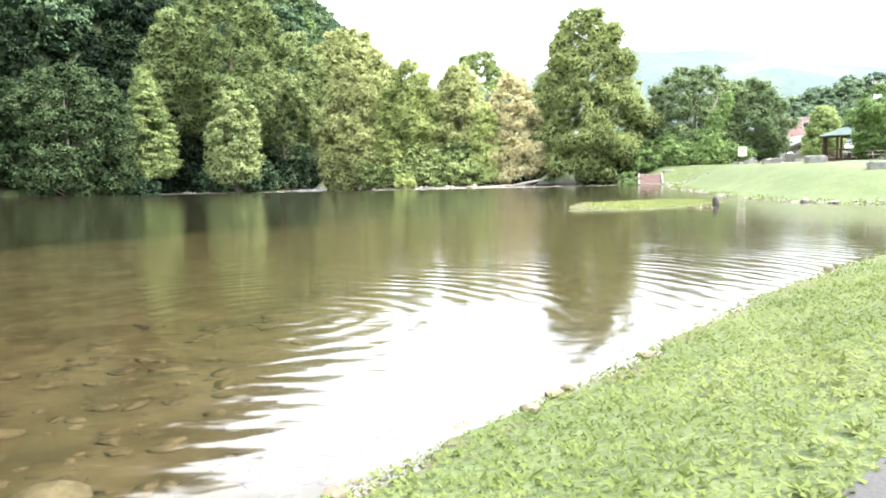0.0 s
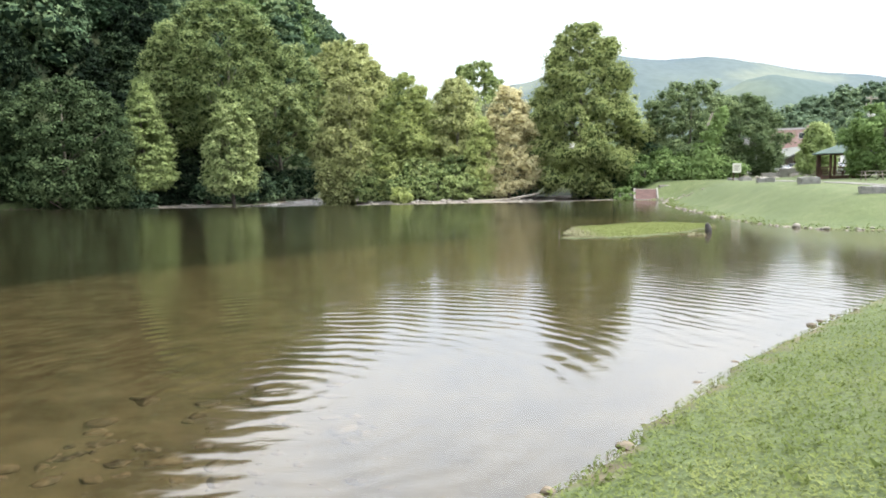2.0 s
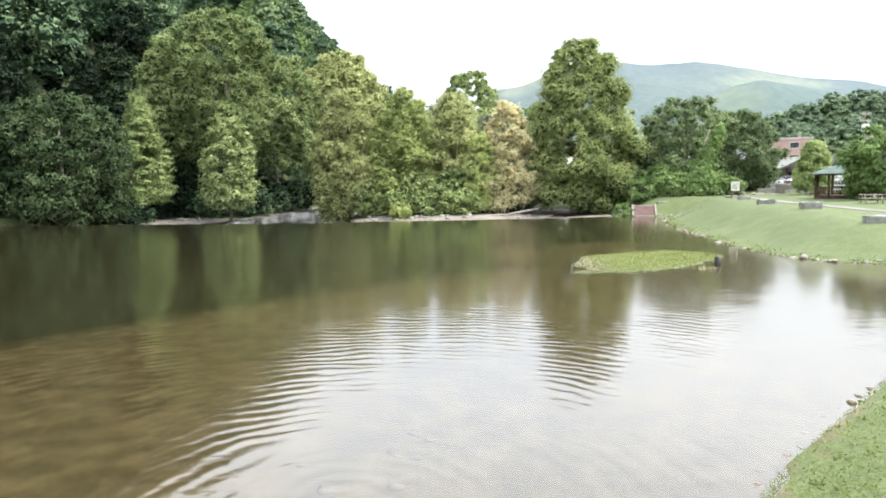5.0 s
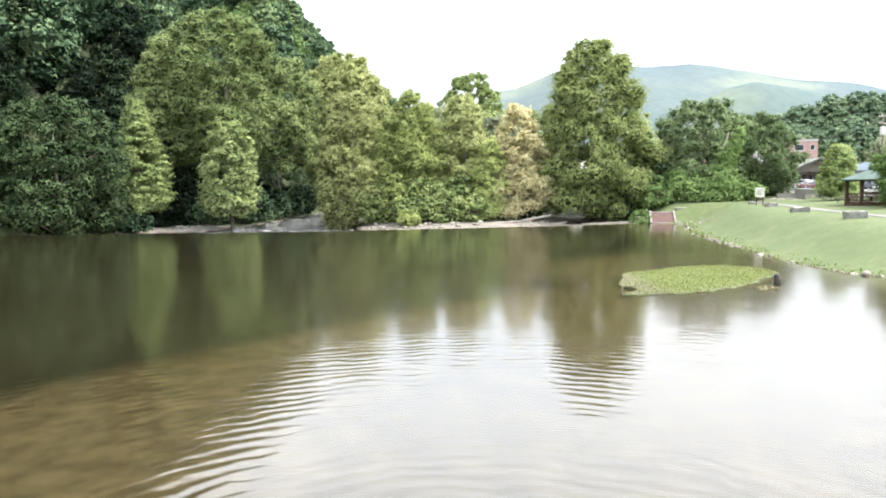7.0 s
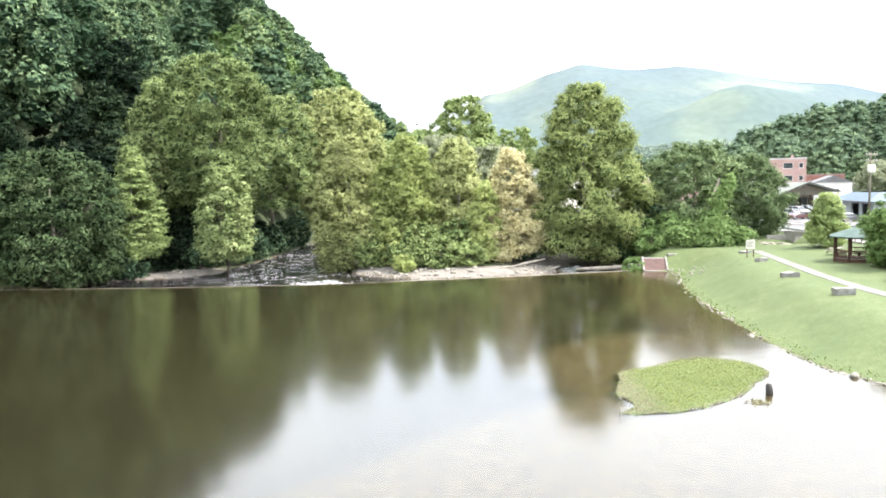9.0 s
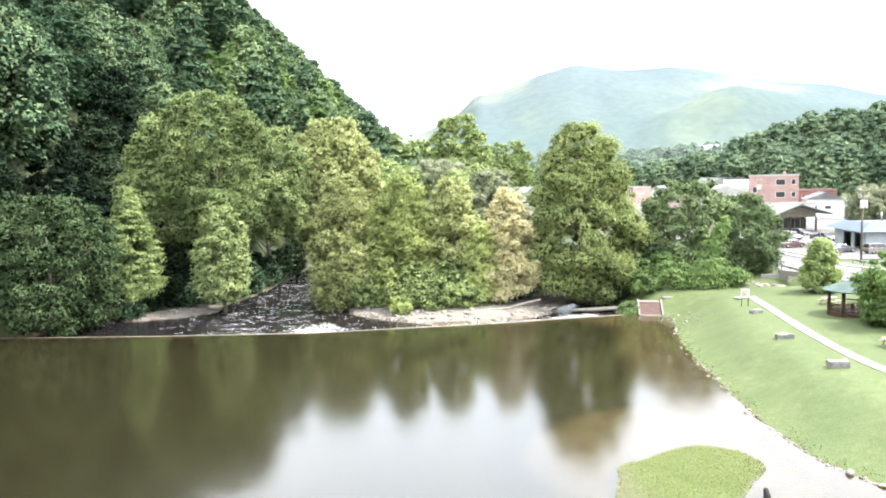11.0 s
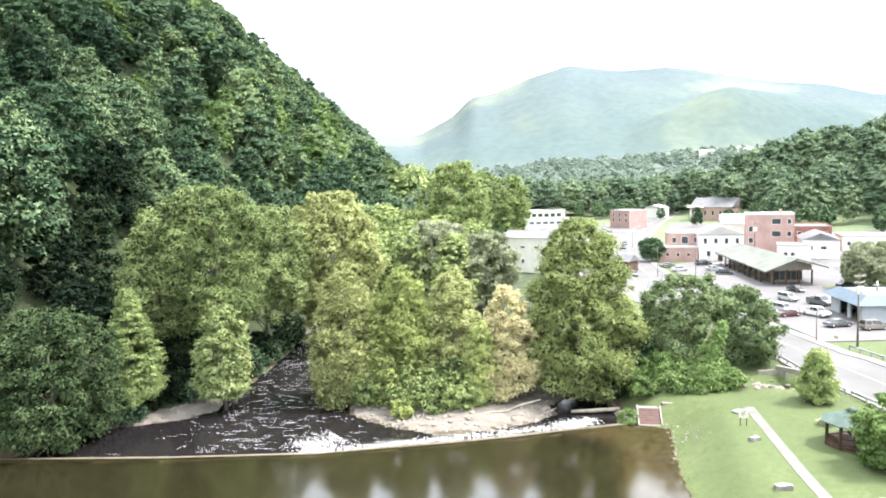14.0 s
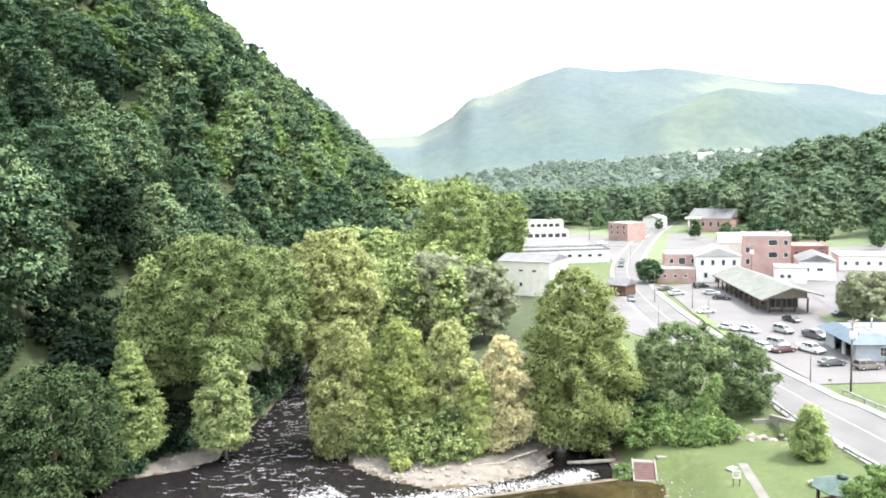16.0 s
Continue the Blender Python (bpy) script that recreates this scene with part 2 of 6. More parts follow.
SIDEWALK = surface("pale_sidewalk", (0.18, 0.174, 0.17), (0.235, 0.228, 0.222), 0.3, 15.0, 0.9, 0.2)
LINE = surface("road_paint", (0.3, 0.28, 0.2), (0.38, 0.355, 0.26), 1.0, 15.0, 0.8, 0.1)
WHITE = surface("white_paint", (0.7, 0.69, 0.67), (0.82, 0.81, 0.79), 0.6, 9.0, 0.75, 0.1)
CREAM = surface("cream_paint", (0.68, 0.66, 0.58), (0.8, 0.78, 0.7), 0.6, 9.0, 0.75, 0.1)
BRICK = surface("red_brick", (0.38, 0.245, 0.22), (0.47, 0.32, 0.29), 0.4, 6.0, 0.9, 0.4)
BRICK_DARK = surface("dark_brick", (0.22, 0.1, 0.08), (0.32, 0.16, 0.13), 0.4, 6.0, 0.9, 0.4)
ROOF_PALE = surface("pale_flat_roof", (0.4, 0.385, 0.375), (0.52, 0.505, 0.49), 0.3, 5.0, 0.9, 0.2)
ROOF_GREY = surface("grey_roofing", (0.13, 0.13, 0.135), (0.19, 0.19, 0.195), 0.4, 7.0, 0.85, 0.3)
ROOF_GREEN = surface("green_metal_roof", (0.055, 0.09, 0.078), (0.095, 0.14, 0.122), 0.8, 6.0, 0.8, 0.2)
ROOF_BLUE = surface("blue_metal_roof", (0.062, 0.098, 0.135), (0.095, 0.138, 0.182), 0.8, 6.0, 0.6, 0.2)
ROOF_RED = surface("dull_red_roof", (0.26, 0.16, 0.14), (0.34, 0.225, 0.2), 0.4, 5.0, 0.85, 0.2)
WOOD_DARK = surface("dark_stained_wood", (0.06, 0.03, 0.022), (0.13, 0.07, 0.05), 1.5, 12.0, 0.75, 0.3)
WOOD_GREY = surface("grey_weathered_wood", (0.25, 0.22, 0.18), (0.4, 0.36, 0.31), 1.5, 14.0, 0.9, 0.4)
RUST = surface("rusty_steel_plate", (0.075, 0.04, 0.035), (0.13, 0.07, 0.06), 1.2, 10.0, 0.8, 0.3)
STEEL = surface("galvanised_steel", (0.4, 0.41, 0.42), (0.55, 0.56, 0.57), 2.0, 20.0, 0.45, 0.1, metal=0.7)
BLACK = surface("black_rubber", (0.02, 0.02, 0.02), (0.04, 0.04, 0.04), 3.0, 20.0, 0.8, 0.1)
RED_SIGN = surface("red_panel", (0.3, 0.05, 0.05), (0.4, 0.09, 0.08), 1.0, 9.0, 0.7, 0.1)


def water_mat(name, tint, through_part, rough, ripples, rings=(), ior=1.33):
    """Murky water with a smooth reflecting skin; ripples: (stretch, scale, height); rings: stirred patches (centre, scale, height, reach)."""
    m, n, l, b = node_mat(name, 0.1)
    geo = n.new("ShaderNodeNewGeometry")
    # the breeze roughens the open water; the near shore lies calmer
    axis, breeze = n.new("ShaderNodeSeparateXYZ"), n.new("ShaderNodeMapRange")
    l.new(geo.outputs["Position"], axis.inputs["Vector"]), l.new(axis.outputs["Y"], breeze.inputs["Value"])
    breeze.inputs["From Min"].default_value, breeze.inputs["From Max"].default_value = 22.0, 50.0
    breeze.inputs["To Min"].default_value, breeze.inputs["To Max"].default_value = rough
    l.new(breeze.outputs["Result"], b.inputs["Roughness"])
    b.inputs["Base Color"].default_value = (*tint, 1)
    b.inputs["IOR"].default_value = ior
    b.inputs["Transmission Weight"].default_value = through_part
    normal = None

    def add_bump(height_out, distance):
        nonlocal normal
        bp = n.new("ShaderNodeBump")
        bp.inputs["Strength"].default_value, bp.inputs["Distance"].default_value = 1.0, distance
        l.new(height_out, bp.inputs["Height"])
        if normal is not None:
            l.new(normal, bp.inputs["Normal"])
        normal = bp.outputs["Normal"]

    for stretch, scale, high in ripples:
        mp = n.new("ShaderNodeMapping")
        mp.inputs["Scale"].default_value = stretch
        l.new(geo.outputs["Position"], mp.inputs["Vector"])
        add_bump(noise_node(n, l, scale, 1.0, mp.outputs["Vector"]).outputs["Fac"], high)
    for centre, spacing, high, reach in rings:
        off = n.new("ShaderNodeVectorMath")
        off.operation = "SUBTRACT"
        off.inputs[1].default_value = centre
        l.new(geo.outputs["Position"], off.inputs[0])
        w = n.new("ShaderNodeTexWave")
        w.wave_type, w.rings_direction, w.wave_profile = "RINGS", "SPHERICAL", "SIN"
        w.inputs["Scale"].default_value, w.inputs["Distortion"].default_value = spacing, 6.5
        w.inputs["Detail"].default_value, w.inputs["Detail Scale"].default_value = 2.0, 0.9
        l.new(off.outputs["Vector"], w.inputs["Vector"])
        if spacing > 1:      # choppy water instead of rings
            mp = n.new("ShaderNodeMapping")
            mp.inputs["Scale"].default_value = (0.9, 1.4, 1)
            l.new(off.outputs["Vector"], mp.inputs["Vector"])
            w = noise_node(n, l, spacing, 1.5, mp.outputs["Vector"])
        ln = n.new("ShaderNodeVectorMath")
        ln.operation = "LENGTH"
        l.new(off.outputs["Vector"], ln.inputs[0])
        fade = n.new("ShaderNodeMapRange")
        fade.interpolation_type = "SMOOTHSTEP"
        fade.inputs["From Min"].default_value, fade.inputs["From Max"].default_value = reach * 0.45, reach
        fade.inputs["To Min"].default_value, fade.inputs["To Max"].default_value = 1.0, 0.0
        l.new(ln.outputs["Value"], fade.inputs["Value"])
        mul = n.new("ShaderNodeMath")
        mul.operation = "MULTIPLY"
        l.new(w.outputs["Fac"], mul.inputs[0]), l.new(fade.outputs["Result"], mul.inputs[1])
        add_bump(mul.outputs["Value"], high)
    l.new(normal, b.inputs["Normal"])
    return m


POND_WATER = water_mat("pond_water", (0.31, 0.265, 0.15), 0.989, (0.09, 0.115), [((1, 1, 1), 0.4, 0.008), ((0.7, 1.5, 1), 1.6, 0.0042)],
                       [((-0.5, 15.5, 0), 0.62, 0.0036, 24.0), ((-2.5, 12.0, 0), 5.0, 0.0025, 9.0), ((-4.0, 12.5, 0), 2.4, 0.006, 8.0)], 1.66)
RIVER_WATER = water_mat("river_water", (0.014, 0.012, 0.013), 0.0, (0.12, 0.12), [((1, 0.6, 1), 0.9, 0.05), ((1.5, 0.7, 1), 3.0, 0.02)], (), 1.2)
FOAM = leaf_mat("white_foam", (0.7, 0.71, 0.71), (0.82, 0.82, 0.82), (0.9, 0.9, 0.9), 0.1)
GLASS = surface("dark_window_glass", (0.03, 0.035, 0.04), (0.06, 0.07, 0.08), 1.0, 3.0, 0.08, 0.0)
LAMP_GLASS = surface("pale_lamp_glass", (0.6, 0.6, 0.58), (0.75, 0.75, 0.72), 2.0, 9.0, 0.2, 0.0)


def paint(name, c):
    m, n, l, b = node_mat(name, 0.3)
    b.inputs["Coat Weight"].default_value = 0.5
    dust = noise_node(n, l, 2.0, 4)
    r = ramp_node(n, [(0.35, tuple(v * 0.85 for v in c)), (0.7, tuple(min(1, v * 1.08 + 0.01) for v in c))])
    l.new(dust.outputs["Fac"], r.inputs["Fac"]), l.new(r.outputs["Color"], b.inputs["Base Color"])
    return m


CAR_WHITE, CAR_SILVER, CAR_BLACK = paint("white_car_paint", (0.78, 0.78, 0.77)), paint("silver_car_paint", (0.45, 0.46, 0.47)), paint("black_car_paint", (0.03, 0.03, 0.035))
CAR_MAROON, CAR_GREY, CAR_TAN = paint("maroon_car_paint", (0.11, 0.035, 0.036)), paint("dark_grey_car_paint", (0.1, 0.105, 0.11)), paint("tan_car_paint", (0.2, 0.175, 0.145))

# ---- building helpers ----
def mesh_from(name, verts, faces, mats=(), index=None, smooth=False):
    me = bpy.data.meshes.new(name)
    me.from_pydata(verts, [], faces)
    for m in mats:
        me.materials.append(m)
    if index is not None:
        me.polygons.foreach_set("material_index", index)
    if smooth:
        me.polygons.foreach_set("use_smooth", [True] * len(me.polygons))
    me.update()
    return me


def part(name, bm, material, parent=None, label="", at=None):
    """Links a bmesh (or a ready mesh) as one mesh object, under a thing or a part."""
    if isinstance(bm, bmesh.types.BMesh):
        bmesh.ops.recalc_face_normals(bm, faces=bm.faces)
        me = bpy.data.meshes.new(name)
        bm.to_mesh(me)
        bm.free()
    else:
        me = bm
    if material is not None and not me.materials:
        me.materials.append(material)
    ob = new(name, me)
    if parent is not None:
        ob.parent = parent
    if at is not None:
        ob.matrix_basis = at
    if label:
        tagged(ob, label)
    return ob


def thing(name, m, label, category, group="", kind=""):
    ob = new(name)
    ob.empty_display_size = 0.3
    ob.matrix_basis = m
    return tagged(ob, label, category, group, kind)


def box(bm, x0, x1, y0, y1, z0, z1, bevel=0.0):
    g = bmesh.ops.create_cube(bm, size=1.0)
    bmesh.ops.scale(bm, vec=(x1 - x0, y1 - y0, z1 - z0), verts=g["verts"])
    bmesh.ops.translate(bm, vec=((x0 + x1) / 2, (y0 + y1) / 2, (z0 + z1) / 2), verts=g["verts"])
    if bevel:
        es = list({e for v in g["verts"] for e in v.link_edges})
        bmesh.ops.bevel(bm, geom=es, offset=bevel, segments=1, affect="EDGES")


def boxes(*rows, bevel=0.0):
    bm = bmesh.new()
    for r in rows:
        box(bm, *r, bevel=bevel)
    return bm


def tube_arrays(points, radii, sides=7):
    """Vertices and faces of a tapered tube along a line of points."""
    pts = [Vector(p) for p in points]
    vs, fs = [], []
    for i, p in enumerate(pts):
        d = (pts[min(i + 1, len(pts) - 1)] - pts[max(i - 1, 0)]).normalized()
        a = d.orthogonal().normalized()
        c = d.cross(a)
        for k in range(sides):
            w = 2 * math.pi * k / sides
            vs.append(p + (a * math.cos(w) + c * math.sin(w)) * radii[i])
    for i in range(len(pts) - 1):
        for k in range(sides):
            q = (k + 1) % sides
            fs.append((i * sides + k, i * sides + q, (i + 1) * sides + q, (i + 1) * sides + k))
    fs.append(tuple(range(sides))[::-1])
    fs.append(tuple((len(pts) - 1) * sides + k for k in range(sides)))
    return vs, fs


def tubes(rows, sides=7, name="tube"):
    vs, fs = [], []
    for points, radii in rows:
        a, b = tube_arrays(points, radii, sides)
        o = len(vs)
        vs += a
        fs += [tuple(i + o for i in f) for f in b]
    return mesh_from(name, vs, fs, smooth=True)


# ---- plan of the water ----
CREST = [(24.7, 96.5), (16.5, 95.3), (9.6, 93.9), (2.7, 93.0), (-4, 92.4), (-13, 91.4), (-30, 92.3), (-52, 94.4)]
POND = [(-62, -40), (-25, -30), (-12, -6), (-6, 2), (-1, 7), (1, 9.5), (3.1, 11.9), (6.4, 16.1), (10.3, 20.3), (14.3, 24.3), (21, 29),
        (30, 33), (35, 38), (31, 42), (23.2, 45), (21.8, 49.4), (22, 57.3), (23.3, 67), (23.9, 72.5), (25.4, 80.7), (27.4, 88), (29.3, 94.4), (25.4, 95.6)] + CREST + [(-62, 60)]
RIVER = [(24.9, 97.6), (25.5, 107.8), (21, 112), (17.2, 108), (17.3, 104.4), (14.2, 101.6), (7.5, 99.0), (1.2, 98.4), (-5.1, 102.5), (-9.9, 107.3), (-13, 120), (-17, 145), (-16, 170), (-14, 200),
         (-22, 200), (-24, 170), (-25.5, 145), (-27.5, 128), (-30, 118), (-29.4, 113), (-34, 108.8), (-42, 106.8), (-48.2, 100.3), (-52, 96)] + [(x, y + 1.1) for x, y in CREST[::-1]]
HILL_FOOT = [(-95, -60), (-85, 40), (-62, 88), (-52, 106), (-42, 122), (-36, 150), (-26, 200), (-5, 260), (2, 330), (8, 420), (12, 520), (14, 640)]


def edge_distance(x, y, poly, closed=True):
    """The distance to a polygon's outline, and whether the point lies within."""
    best = np.full(np.shape(x), 1e9)
    inside = np.zeros(np.shape(x), bool)
    n = len(poly)
    for i in range(n if closed else n - 1):
        (ax, ay), (bx, by) = poly[i], poly[(i + 1) % n]
        dx, dy = bx - ax, by - ay
        t = np.clip(((x - ax) * dx + (y - ay) * dy) / (dx * dx + dy * dy), 0, 1)
        best = np.minimum(best, np.hypot(x - ax - t * dx, y - ay - t * dy))
        if dy:
            inside ^= ((ay > y) != (by > y)) & (x < ax + (y - ay) * dx / dy)
    return best, inside


def ease(a, b, v):
    t = np.clip((v - a) / (b - a), 0, 1)
    return t * t * (3 - 2 * t)


def hill_run(x, y):
    """How far into the wooded hillside a place lies (negative: outside)."""
    fx = np.interp(y, [p[1] for p in HILL_FOOT], [p[0] for p in HILL_FOOT])
    return (fx - x) * 0.93


def height(x, y):
    """The height of the ground."""
    x, y = np.asarray(x, float), np.asarray(y, float)
    dp, in_p = edge_distance(x, y, POND)
    dr, in_r = edge_distance(x, y, RIVER)
    park = (1.75 + 0.55 * ease(46, 64, y)) * ease(0, 7.5, dp) + 0.55 * ease(8, 32, dp)
    near = 0.75 * ease(0, 3.6, dp) + 1.6 * ease(5, 40, dp)
    w = ease(26, 36, y)
    land = near * (1 - w) + park * w
    left = ease(-22, -28, x)
    bar = -0.55 + 0.5 * ease(0.5, 4, dr) + 1.6 * ease(5, 16, dr) - left * (0.2 + 0.12 * ease(0.5, 4, dr) + 0.9 * ease(5, 16, dr))
    behind = ease(95.2, 97.5, y + 0.04 * (x - 10)) * (1 - ease(24.5, 31, x - 0.12 * (y - 97)))
    behind = behind * (1 - ease(125, 150, y) * ease(5, 25, x))
    z = land * (1 - behind) + bar * behind
    hr = hill_run(x, y)
    z = z + np.where(hr > 0, 1.23 * hr * (1 - 0.0009 * np.clip(hr, 0, 300)) - 6 * (1 - np.exp(-np.clip(hr, 0, 300) / 8)), 0)
    z = z + 38 * np.exp(-((x - 330) / 130) ** 2 - ((y - 470) / 75) ** 2) * ease(300, 380, y) * ease(165, 235, x)
    z = z + (10 + 30 * ease(0, 260, x) + 10 * ease(250, 500, x) + 6 * np.sin(x * 0.013) * np.sin(y * 0.011)) * ease(560, 1250, y)
    z = z - 2.5 * np.exp(-((x - 48.9) / 2.8) ** 2 - ((y - 104.0) / 2.2) ** 2) * (1 - ease(50.4, 52.2, x))      # the gully below the culvert
    z = np.where(~in_p & ~in_r & (dp < 1.7) & (dr < 1.7) & (x < 24), -0.5, z)
    z = np.where(in_r, -0.95 - 0.5 * ease(0, 2.5, dr), z)
    # a shallow shelf along the near shore, round the weed island and below the park bank; deep bed beyond
    near_shore = edge_distance(x, y, POND[:12], False)[0]
    park_shore = edge_distance(x, y, POND[12:24], False)[0]
    beyond = np.minimum(np.minimum(near_shore - 22.5, np.hypot(x - 15, y - 51) - 10), park_shore - 6)
    z = np.where(in_p, -0.05 - 0.16 * np.minimum(dp, 2.5) - 0.22 * ease(2, 18, dp) - 1.7 * ease(-2.5, 3.5, beyond), z)
    rough = 0.05 * np.sin(1.7 * x + 0.6 * y) * np.sin(1.3 * y - 0.5 * x) + 0.04 * np.sin(0.31 * x + 1.1) * np.sin(0.37 * y)
    return z + np.where(in_p | in_r, 0.8, 0.6) * rough * ease(0.2, 3, np.minimum(dp, dr))


def bisect_right(row, v):
    """How many entries of a sorted row are not above v."""
    lo, hi = 0, len(row)
    while lo < hi:
        m = (lo + hi) // 2
        if v < row[m]:
            hi = m
        else:
            lo = m + 1
    return lo


def ticks(*rows):
    """Grid lines: stretches of (start, end, step)."""
    v = []
    for a, b, s in rows:
        v += list(np.arange(a, b - 1e-6, s))
    return np.array(v + [rows[-1][1]])


gx = ticks((-3500, -400, 310), (-400, -120, 20), (-120, -64, 4), (-64, -8, 1.2), (-8, 36, 0.55), (36, 130, 2.5), (130, 520, 15), (520, 1000, 40), (1000, 4000, 300))
gy = ticks((-3000, -120, 320), (-120, -6, 6), (-6, 30, 0.55), (30, 122, 0.8), (122, 220, 2.5), (220, 640, 10), (640, 1300, 30), (1300, 4200, 290))
MX, MY = np.meshgrid(gx, gy)
MZ = height(MX, MY)
nx, ny = len(gx), len(gy)
LX, LY, LZ = gx.tolist(), gy.tolist(), MZ.tolist()


def gz(x, y):
    """The height of the ground sheet at one place."""
    i = min(max(bisect_right(LX, x) - 1, 0), nx - 2)
    j = min(max(bisect_right(LY, y) - 1, 0), ny - 2)
    u, v = (x - LX[i]) / (LX[i + 1] - LX[i]), (y - LY[j]) / (LY[j + 1] - LY[j])
    return (LZ[j][i] * (1 - u) + LZ[j][i + 1] * u) * (1 - v) + (LZ[j + 1][i] * (1 - u) + LZ[j + 1][i + 1] * u) * v


ii, jj = np.meshgrid(np.arange(nx - 1), np.arange(ny - 1))
a0 = (jj * nx + ii).ravel()
faces = np.stack([a0, a0 + 1, a0 + nx + 1, a0 + nx], 1)
cx, cy = (MX[:-1, :-1] + MX[1:, 1:]).ravel() / 2, (MY[:-1, :-1] + MY[1:, 1:]).ravel() / 2
dpc, inp = edge_distance(cx, cy, POND)
drc, inr = edge_distance(cx, cy, RIVER)
idx = np.zeros(len(cx), int)
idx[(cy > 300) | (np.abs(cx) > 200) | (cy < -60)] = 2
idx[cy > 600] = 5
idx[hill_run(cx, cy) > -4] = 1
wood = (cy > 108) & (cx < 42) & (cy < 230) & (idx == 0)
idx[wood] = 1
bar_zone = (cy > 94) & (cx < 26) & (drc < 6.5) & (cx > -44) & (cy < 128)
idx[bar_zone & ((cx > -26) | ((drc < 5.0) & (hill_run(cx, cy) < 1.5) & (cy < 118)))] = 4
idx[inr] = 3
idx[inp] = 0
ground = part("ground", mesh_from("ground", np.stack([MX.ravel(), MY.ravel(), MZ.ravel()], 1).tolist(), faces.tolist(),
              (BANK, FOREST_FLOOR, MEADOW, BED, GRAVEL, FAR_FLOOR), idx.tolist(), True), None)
tagged(ground, "mown grass park bank, gravel bar, wooded hillside and valley floor", "ground", kind="structure")


def flat_poly(name, pts, z, mat, label, category, kind="structure"):
    bm = bmesh.new()
    f = bm.faces.new([bm.verts.new((x, y, z)) for x, y in pts])
    bmesh.ops.triangulate(bm, faces=[f])
    return tagged(part(name, bm, mat), label, category, kind=kind)


def grown(poly, d):
    """The outline pushed outward, so that the sheet of water runs under the bank."""
    c = [Vector((x, y)) for x, y in poly]
    area = sum(c[i - 1].x * c[i].y - c[i].x * c[i - 1].y for i in range(len(c)))
    s = 1 if area > 0 else -1
    res = []
    for i, p in enumerate(c):
        t = ((p - c[i - 1]).normalized() + (c[(i + 1) % len(c)] - p).normalized()).normalized()
        res.append((p.x + s * d * t.y, p.y - s * d * t.x))
    return res


pond = flat_poly("water", grown(POND[:22], 0.9)[:-1] + [(30.0, 95.3), (25.4, 96.0)] + [(x, y + 0.12) for x, y in CREST] + [(-64, 95), (-64, 60)], 0.0, POND_WATER,
                 "calm brown-green mill pond reflecting trees and white sky", "water")
pond.visible_shadow = False
river = flat_poly("water", grown(RIVER, 0.6), -0.86, RIVER_WATER, "dark riffled river below the weir", "water")
river.visible_shadow = False

# ---- far mountain ----
RIDGE = [(-0.3, 0.03), (-0.044, 0.0562), (0.02, 0.058), (0.067, 0.083), (0.091, 0.105), (0.122, 0.11), (0.176, 0.129), (0.223, 0.143), (0.269, 0.14), (0.3, 0.137), (0.355, 0.138),
         (0.41, 0.131), (0.454, 0.123), (0.525, 0.114), (0.585, 0.109), (0.65, 0.097), (0.8, 0.09), (1.1, 0.05)]
SPUR = [(-0.3, 0.0), (0.15, 0.01), (0.29, 0.054), (0.363, 0.087), (0.41, 0.108), (0.45, 0.115), (0.52, 0.105), (0.58, 0.085), (0.674, 0.067), (1.1, 0.03)]
mv, mf = [], []
na, nr = 150, 44
for i in range(na):
    a = -0.3 + 1.4 * i / (na - 1)
    e1 = float(np.interp(a, [p[0] for p in RIDGE], [p[1] for p in RIDGE]))
    e2 = float(np.interp(a, [p[0] for p in SPUR], [p[1] for p in SPUR]))
    for k in range(nr):
        d = 1100 + 1900 * k / (nr - 1)
        z = 14 + (e1 * 2500 + 22) * ease(1200, 2500, d) ** 1.4 * (1 - 0.25 * ease(2500, 3000, d))
        z = max(z, 14 + (e2 * 1900 + 18) * float(np.exp(-((d - 1900) / 260) ** 2)))
        z += 12 * noise.noise((a * 14, d * 0.004, 0)) * float(ease(1150, 1500, d)) + 3 * noise.noise((a * 40, d * 0.016, 3))
        mv.append((a * d, d, z))
for i in range(na - 1):
    for k in range(nr - 1):
        mf.append((i * nr + k, (i + 1) * nr + k, (i + 1) * nr + k + 1, i * nr + k + 1))
MOUNTAIN, mn_, ml_, mb_ = node_mat("hazy_forested_mountain", 1.0)
mgeo = mn_.new("ShaderNodeNewGeometry").outputs["Position"]
mbig, mfine = noise_node(mn_, ml_, 0.0022, 3, mgeo), noise_node(mn_, ml_, 0.045, 6, mgeo)
# pale bluish ramp: the mountain's base colour already holds painted haze
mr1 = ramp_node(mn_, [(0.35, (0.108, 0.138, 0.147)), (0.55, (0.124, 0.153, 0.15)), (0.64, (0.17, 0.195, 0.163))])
ml_.new(mbig.outputs["Fac"], mr1.inputs["Fac"])
mhsv = mn_.new("ShaderNodeHueSaturation")
mmap = mn_.new("ShaderNodeMapRange")
mmap.inputs["From Min"].default_value, mmap.inputs["From Max"].default_value = 0.3, 0.7
mmap.inputs["To Min"].default_value, mmap.inputs["To Max"].default_value = 0.92, 1.07
ml_.new(mfine.outputs["Fac"], mmap.inputs["Value"])
ml_.new(mmap.outputs["Result"], mhsv.inputs["Value"])
